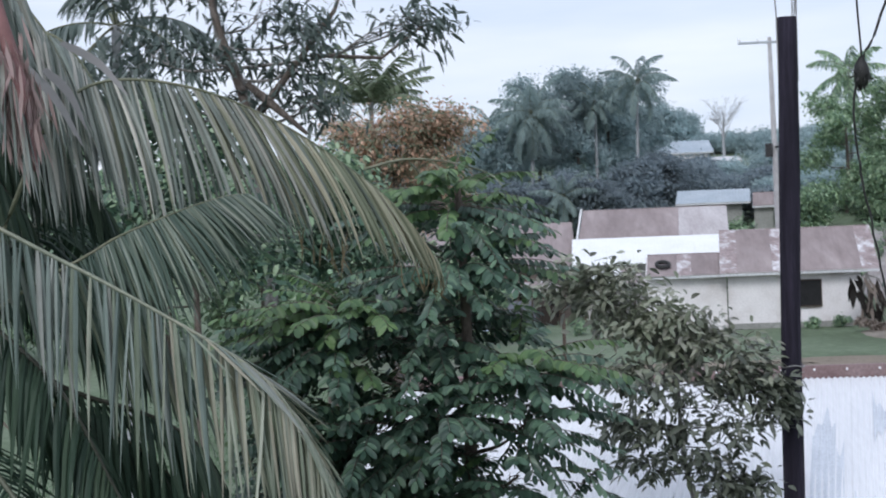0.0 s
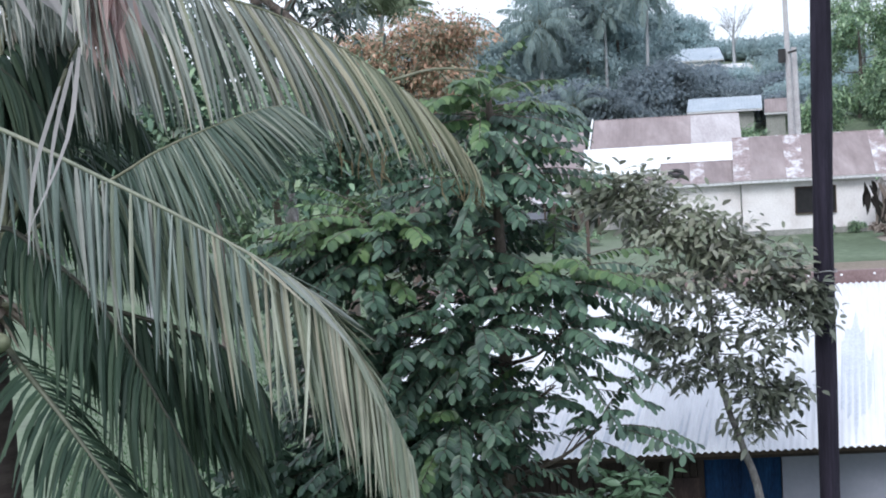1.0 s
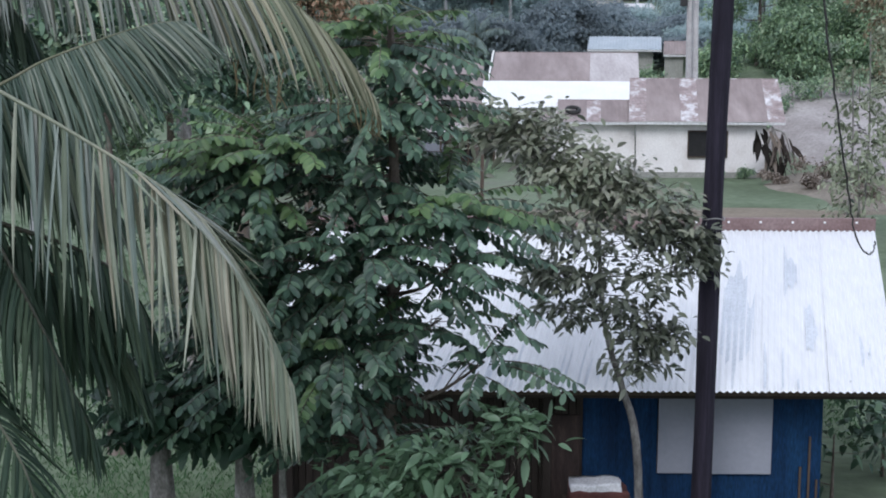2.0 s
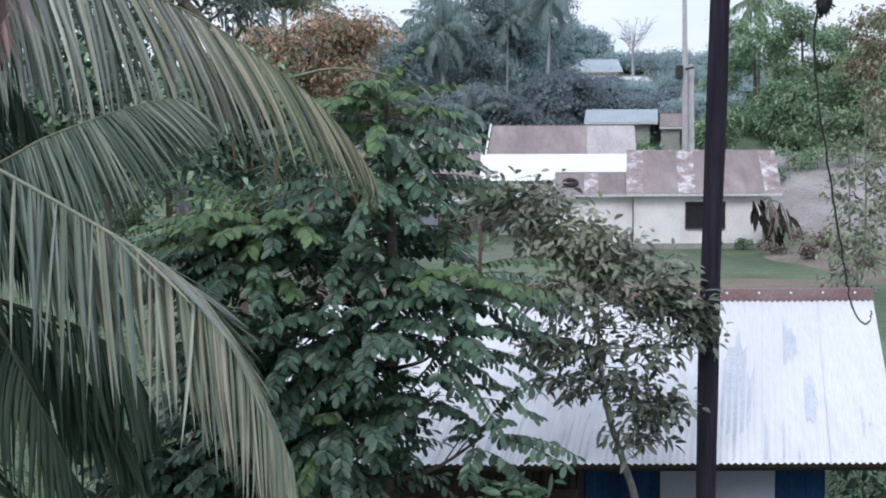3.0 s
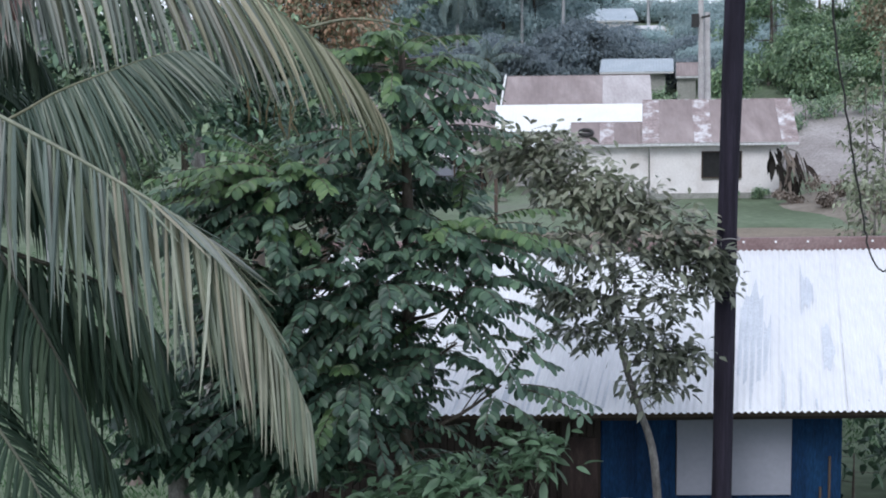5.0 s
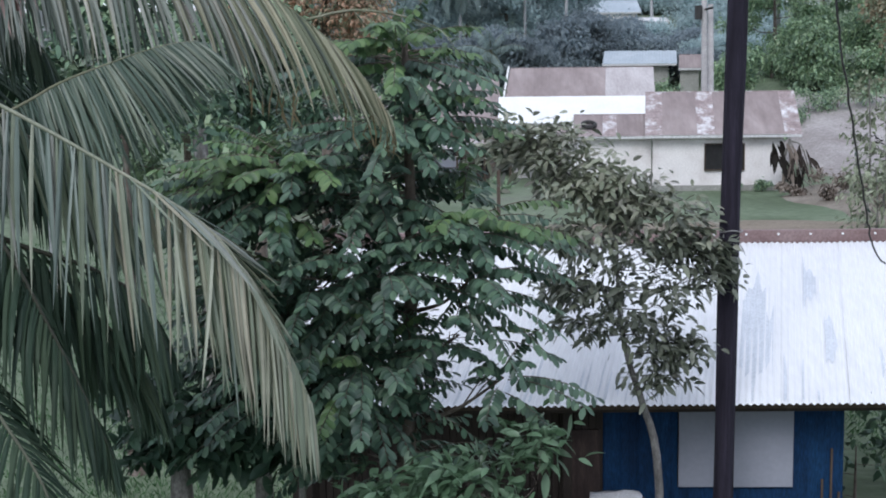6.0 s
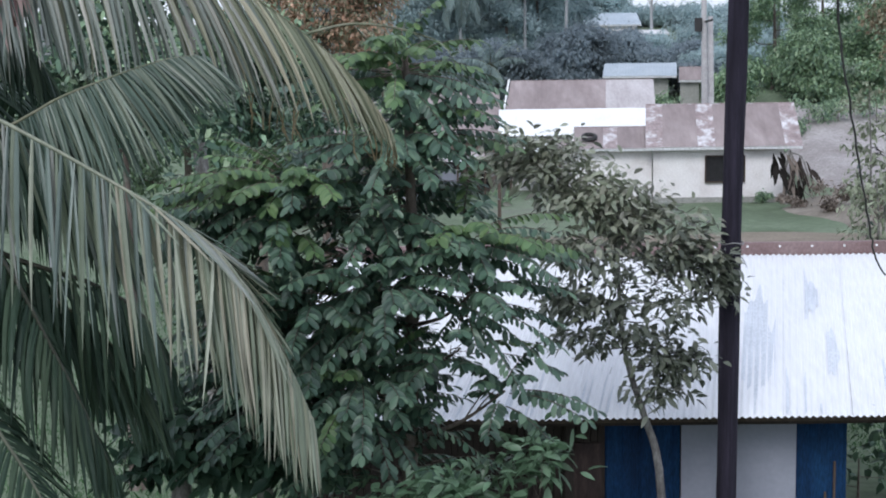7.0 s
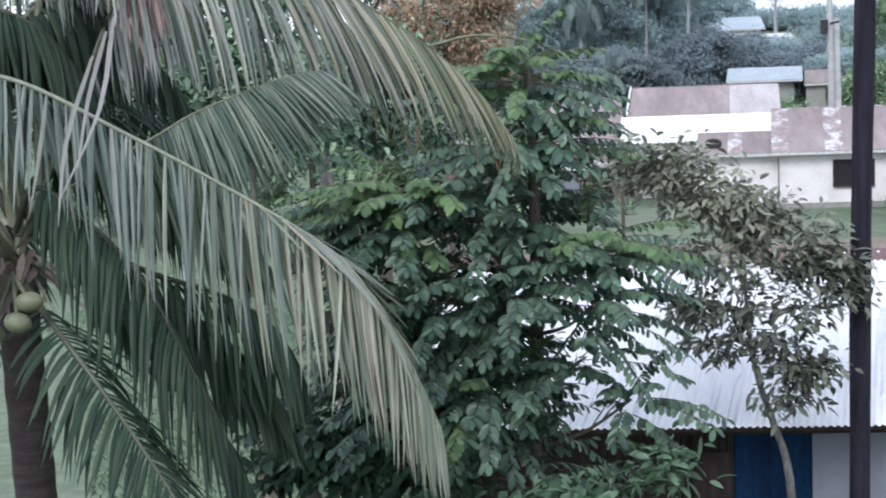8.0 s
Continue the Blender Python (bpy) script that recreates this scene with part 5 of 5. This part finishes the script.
def far_trees():
    rng = np.random.default_rng(21)
    # wooded belt on the hill behind the houses, distance haze painted into its leaves
    for k, (x, y, top, rad, mat) in enumerate(((-9, 112, 13.5, 3.6, "leaf_haze"), (-4.5, 118, 13.2, 3.2, "leaf_haze"), (-2.0, 110, 13.0, 2.6, "leaf_haze"), (0.8, 116, 17.0, 2.8, "leaf_haze"), (3.8, 114, 17.4, 2.7, "leaf_haze"), (6.4, 117, 17.5, 2.6, "leaf_haze"),
                                               (9.0, 122, 17.0, 2.8, "leaf_haze"), (14.4, 158, 17.2, 2.8, "leaf_haze"), (16.9, 159, 16.2, 1.9, "leaf_haze"), (16.3, 134, 10.2, 1.8, "leaf_haze_dark"), (10.6, 112, 10.2, 2.2, "leaf_haze_dark"), (13.0, 118, 9.7, 2.0, "leaf_haze_dark"), (8.0, 110, 9.6, 2.2, "leaf_haze_dark"), (14.6, 126, 9.8, 2.0, "leaf_haze_dark"), (18.0, 158, 13.6, 2.4, "leaf_haze"), (22.6, 130, 11.0, 2.2, "leaf_haze"), (16.0, 120, 8.2, 1.8, "leaf_haze_dark"), (19.8, 110, 7.8, 2.0, "leaf_haze"), (23.0, 116, 9.2, 2.4, "leaf_haze"), (17.8, 108, 6.8, 1.6, "leaf_haze_dark"),
                                               (2.0, 106, 9.0, 2.4, "leaf_haze_dark"), (-1.5, 104, 8.4, 2.4, "leaf_haze_dark"), (5.2, 104, 8.2, 2.2, "leaf_haze_dark"), (21.5, 158, 13.5, 3.0, "leaf_haze"), (25.5, 158, 13.6, 3.4, "leaf_haze"), (31, 156, 13.8, 3.8, "leaf_haze"), (17.0, 128, 9.6, 2.2, "leaf_haze"), (23.5, 136, 12.6, 3.2, "leaf_haze"), (15.5, 162, 14.4, 3.0, "leaf_haze"), (10.5, 160, 16.5, 3.4, "leaf_haze"), (28.5, 142, 13.2, 3.4, "leaf_haze"), (25.5, 124, 10.6, 3.0, "leaf_haze"), (20.0, 122, 8.8, 2.4, "leaf_haze_dark"), (21.5, 112, 8.2, 2.2, "leaf_haze"))):
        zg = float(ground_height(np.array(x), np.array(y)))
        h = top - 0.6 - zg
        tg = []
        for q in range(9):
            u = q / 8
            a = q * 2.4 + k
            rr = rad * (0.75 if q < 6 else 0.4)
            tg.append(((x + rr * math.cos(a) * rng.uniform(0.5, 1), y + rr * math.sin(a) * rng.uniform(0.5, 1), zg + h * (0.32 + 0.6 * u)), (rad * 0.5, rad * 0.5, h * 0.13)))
        crown_tree("tree", "broad-crowned tree on the wooded hill, haze painted into its leaves" if mat == "leaf_haze" else "dark tree on the wooded hill, shade and haze painted into its leaves", "tree", (x, y, zg),
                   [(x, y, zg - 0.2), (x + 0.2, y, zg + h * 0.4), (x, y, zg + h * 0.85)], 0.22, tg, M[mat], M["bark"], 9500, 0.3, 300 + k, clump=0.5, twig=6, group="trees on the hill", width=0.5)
    far_palm(8.5, 110, 4.2, 11.1, 3.3, M["leaf_haze_palm"], 1, "tall coconut palm above the hill trees", lean=0.2, n=18, leaf=0.8, low=125)
    far_palm(0.4, 108, 4.1, 8.9, 3.6, M["leaf_haze_palm"], 2, "coconut palm among the hill trees", n=24)
    far_palm(5.4, 113, 4.6, 9.6, 2.6, M["leaf_haze_palm"], 3, "coconut palm among the hill trees", n=22)
    far_palm(-2.6, 112, 4.4, 8.0, 2.8, M["leaf_haze_palm"], 4, "coconut palm among the hill trees")
    far_palm(2.5, 103, 3.2, 3.6, 2.6, M["leaf_haze_palm"], 5, "low coconut palm behind the houses")
    far_palm(-6.3, 60, 0, 10.7, 3.1, M["leaf_palm_far"], 6, "coconut palm standing behind the russet tree", n=22, low=75, drop=0.6, leaf=0.75, sag=0.62)
    far_palm(-8.4, 30, 0, 10.2, 3.0, M["leaf_twig"], 7, "dark coconut palm behind the near palm", n=9)
    far_palm(21.8, 99, 5.0, 9.4, 3.0, M["leaf_mid"], 8, "coconut palm behind the leafy roadside tree")
    # bare tree on the skyline
    t = thing("bare_tree", "leafless grey tree on the skyline", "tree", at=(19.5, 145, 9))
    lines = [([(19.5, 145, 9), (19.4, 145, 12.5), (19.5, 145, 14.2)], [0.2, 0.14, 0.08])]
    for k in range(15):
        a = 0.7 * k + rng.uniform(-0.2, 0.2)
        e = np.array([19.5 + 1.9 * math.cos(a) * rng.uniform(0.6, 1.1), 145 + 1.4 * math.sin(a), rng.uniform(14.0, 15.9)])
        limb = curve_through([(19.45, 145, 12.0 + 0.13 * k), tuple(np.array([19.45, 145, 12.6 + 0.1 * k]) * 0.5 + e * 0.5 + np.array([0, 0, -0.1])), tuple(e)], 9)
        lines.append((limb, np.linspace(0.03, 0.010, 9)))
        for q in range(22):
            p0 = limb[rng.integers(3, 9)]
            p1 = p0 + np.array([rng.normal(0.25 * math.cos(a), 0.35), rng.normal(0, 0.3), rng.uniform(0.1, 0.6)])
            lines.append(([tuple(p0), tuple((p0 + p1) / 2 + np.array([0, 0, 0.06])), tuple(p1)], [0.014, 0.01, 0.005]))
    tubes("branch", lines, M["bark_grey"], t, sides=4)
    # trees beyond the track, right of the houses
    for k, (x, y, top, rad, mat) in enumerate(((20.6, 95, 12.6, 2.8, "leaf_mid"), (24.2, 97, 13.4, 3.2, "leaf_mid"), (28.2, 96, 13.0, 3.4, "leaf_mid"), (33, 98, 13.0, 3.6, "leaf_mid"), (17.2, 90, 6.6, 1.2, "leaf_mid"), (12.4, 88, 4.4, 0.7, "leaf_mid"), (22.0, 90, 8.4, 2.0, "leaf_mid"), (26.2, 90, 8.8, 2.2, "leaf_mid"), (30.5, 91, 9.6, 2.4, "leaf_mid"))):
        zg = float(ground_height(np.array(x), np.array(y)))
        h = top - zg
        lowest = 0.08
        tg = []
        for q in range(10):
            u = q / 9
            a = q * 2.4 + k
            tg.append(((x + rad * 0.7 * math.cos(a) * rng.uniform(0.4, 1), y + rad * 0.7 * math.sin(a), zg + h * (lowest + (0.93 - lowest) * u)), (rad * 0.45, rad * 0.45, h * 0.1)))
        crown_tree("tree", "leafy green tree beside the grey track", "tree", (x, y, zg), [(x, y, zg - 0.2), (x + 0.1, y, zg + h * 0.4), (x, y, zg + h * 0.85)], 0.18, tg,
                   M[mat], M["bark"], 11000, 0.25, 400 + k, clump=0.4, twig=7, group="roadside trees", second=M["leaf_road"])
    # pale saplings by the track, and the dead bush by the house corner
    for k, (x, y, top) in enumerate(((13.0, 46, 5.4), (13.8, 47, 6.6), (14.2, 45, 5.4), (12.7, 44, 2.8), (15.0, 48, 6.8))):
        tg = [((x + rng.uniform(-0.7, 0.7), y + rng.uniform(-0.5, 0.5), z), (0.45, 0.4, 0.35)) for z in np.linspace(top * 0.3, top, 8)]
        crown_tree("sapling", "thin pale-leaved sapling beside the track", "tree", (x, y, 0), [(x, y, 0), (x + 0.1, y, top * 0.5), (x, y, top)], 0.05, tg, M["leaf_pale"], M["bark_pale"], 520, 0.2, 500 + k, clump=0.2, twig=6, group="saplings by the track")
    crown_tree("tree", "brown-leaved tree on the bank beside the track", "tree", (18.3, 58, 0), [(18.3, 58, 0), (18.4, 58, 3), (18.3, 58, 8)], 0.14,
               [((17.2, 58, 9.8), (1.0, 1.0, 0.8)), ((16.9, 58, 8.2), (0.9, 0.9, 0.7)), ((17.6, 58, 6.9), (1.0, 1.0, 0.8)), ((18.0, 58, 8.7), (1.1, 1.1, 0.9)), ((18.4, 58, 10.2), (1.2, 1.2, 1.0)), ((18.3, 58, 5.3), (1.0, 1.0, 0.8))],
               M["leaf_brown"], M["bark_pale"], 3200, 0.2, 560, clump=0.32, twig=8, second=M["leaf_pale"])
    d = thing("dead_plant", "withered banana plant with hanging brown leaves by the house corner", "plant", at=(15.4, 66.6, 0))
    tubes("stem", [(curve_through([(15.45, 66.6, 0), (15.4, 66.6, 1.2), (15.2, 66.6, 2.5)], 12), np.linspace(0.13, 0.06, 12))], M["bark_pale"], d, "pale dry stem", sides=8)
    tubes("stem", [(curve_through([(15.15, 66.7, 0), (15.05, 66.7, 1.4), (15.3, 66.6, 2.5)], 12), np.linspace(0.1, 0.05, 12))], M["bark_pale"], d, "pale dry stem", sides=8)
    tubes("stalk", [(curve_through([(15.3, 66.5, 2.4), (15.75, 66.4, 2.2), (16.05, 66.3, 1.3), (16.1, 66.3, 0.6)], 14), np.linspace(0.05, 0.02, 14)),
                    (curve_through([(15.25, 66.5, 2.5), (15.55, 66.4, 1.7), (15.85, 66.3, 0.7), (16.3, 66.3, 0.3)], 14), np.linspace(0.045, 0.02, 14))], M["bark_pale"], d, "pale bent leaf stalk", sides=6)
    # withered leaves; the darkest also paint the shade beside the house wall
    for k in range(44):
        mass = k % 4
        cx, z0 = ((14.65, rng.uniform(1.7, 2.5)), (15.75, rng.uniform(1.0, 2.3)), (15.6, rng.uniform(0.6, 1.3)), (15.3, rng.uniform(1.2, 2.5)))[mass]
        p = np.array([cx + rng.normal(0, 0.16), 66.45 + rng.normal(0, 0.1), z0])
        way = unit(np.array([rng.normal(0.12, 0.3), rng.normal(-0.15, 0.25), -0.8]))
        v, f = fine_leaf_arrays(p[None], way[None], np.array([[0, -1.0, 0.3]]) + rng.normal(0, 0.4, (1, 3)), np.array([rng.uniform(0.5, 1.15)]), np.array([rng.uniform(0.1, 0.3)]), 0.35)
        raw_mesh("leaf", v, f, (M["leaf_void_shade"], M["brown_board"], M["leaf_void_shade"], M["leaf_dead"])[mass], d, smooth=True)
    for k, (x, y, s) in enumerate(((16.6, 64, 0.9), (17.8, 62, 0.7), (15.7, 61.5, 0.55), (16.9, 57, 0.5), (14.9, 64.5, 0.5), (12.9, 67.3, 0.35), (14.2, 67.3, 0.4), (5.2, 18.6, 1.1), (6.3, 20, 1.4), (5.6, 24, 1.0), (-2.5, 70, 1.2), (-0.5, 66, 0.6), (2.2, 68, 0.6), (17.6, 81, 0.9), (18.8, 82, 1.1), (20.2, 83.5, 1.2), (22.0, 84, 1.1), (24.2, 84, 1.3), (16.9, 79.5, 0.7))):
        zb = float(ground_height(np.array(x), np.array(y)))
        tg = [((x + s * rng.uniform(-0.8, 0.8), y + s * rng.uniform(-0.5, 0.5), zb + z * s), (0.4 * s, 0.4 * s, 0.3 * s)) for z in (0.4, 0.7, 1.0, 1.2, 0.8)]
        crown_tree("bush", "dry brown bush on bare earth" if k < 5 else "low green bush on the grass", "bush", (x, y, zb), [(x, y, zb), (x, y, zb + 0.4 * s), (x, y, zb + 0.9 * s)], 0.03, tg,
                   M["leaf_dead"] if k < 5 else M["leaf_dark"] if k in (7, 8, 9) else M["leaf_mid"], M["bark"], 620, 0.12 + 0.06 * s, 700 + k, clump=0.18 * s, group="bushes")


def small_things():
    s = thing("dry_palm_stalk", "dry tan palm stalk caught across the tree top", "branch", at=(-0.7, 12.9, 6.4))
    ln = curve_through([(-1.28, 12.6, 6.40), (-0.9, 12.6, 6.475), (-0.5, 12.6, 6.43), (-0.18, 12.6, 6.33)], 16)
    tubes("stalk", [(ln, np.linspace(0.016, 0.007, 16))], M["rachis"], s, sides=6)
    for k in range(14):
        i = 5 + k % 11
        v, f = leaf_arrays(ln[i:i + 1], np.array([[0.6, RNG.normal(0, 0.4), RNG.normal(-0.25, 0.2)]]), np.array([[0, 0, 1.0]]), RNG.uniform(0.2, 0.35, 1), 0.02, 0.3)
        raw_mesh("dry_leaflet", v, f, M["frond_dry"], s)
    w = thing("washing", "white and blue cloths hung on a line behind the tree", "laundry", at=(-0.5, 20, 4.5))
    for k, (x, z, m) in enumerate(((-0.82, 4.48, "cloth_white"), (-0.62, 4.45, "cloth_blue"))):
        v = np.array([(x + 0.14 * i / 4, 21.0 + 0.02 * math.sin(2 * i), z - 0.22 * j / 4 + 0.01 * math.sin(3 * i)) for j in range(5) for i in range(5)])
        raw_mesh("cloth", v, [(j * 5 + i, j * 5 + i + 1, j * 5 + i + 6, j * 5 + i + 5) for j in range(4) for i in range(4)], M[m], w)
    tubes("line", [([(-1.9, 21.0, 4.52), (-0.7, 21.0, 4.48), (0.6, 21.0, 4.52)], 0.005)], M["cable"], w, sides=4)
    for x in (-1.9, 0.6):
        tubes("post", [([(x, 21.0, 0), (x, 21.0, 4.55)], 0.03)], M["timber"], w, sides=6)
    b = thing("table", "rough table piled with dark red and white cloth", "table", at=(1.75, 15.2, 0))
    for x in (1.4, 2.0):
        for y in (15.05, 15.42):
            box("leg", (x, y, 0), (x + 0.06, y + 0.06, 1.08), M["timber"], b, 0.005)
    box("tabletop", (1.35, 15.0, 1.08), (2.1, 15.52, 1.13), M["timber"], b, 0.01)
    for m, lo, hi in (("cloth_red", (1.4, 15.04, 1.13), (2.02, 15.46, 1.30)), ("cloth_white", (1.42, 15.06, 1.28), (1.95, 15.42, 1.37))):
        bm = box_bm(lo, hi, 0.0)
        bmesh.ops.subdivide_edges(bm, edges=bm.edges[:], cuts=5, use_grid_fill=True)
        for q in bm.verts:
            q.co += noise.noise_vector(q.co * 7) * 0.035
        part("cloth", bm, M[m], b, smooth=True)



build_ground()
flat_patch("ground", "grey dirt track beside the village house", "ground", 22.3, 78, 5.8, 14, M["dirt"], 0.16)
flat_patch("ground", "reddish bare earth before the village house", "ground", 9.5, 52.5, 9.5, 3.0, M["red_dirt"], 0.1)
flat_patch("ground", "dry brown earth with dead grass beside the house", "ground", 18.7, 60.5, 4.5, 9.5, M["brown_dirt"], 0.2)
near_house()
village()
near_pole()
far_pole()
hanging_cable()
near_palm()
near_trees()
far_trees()
grass_blades()
small_things()
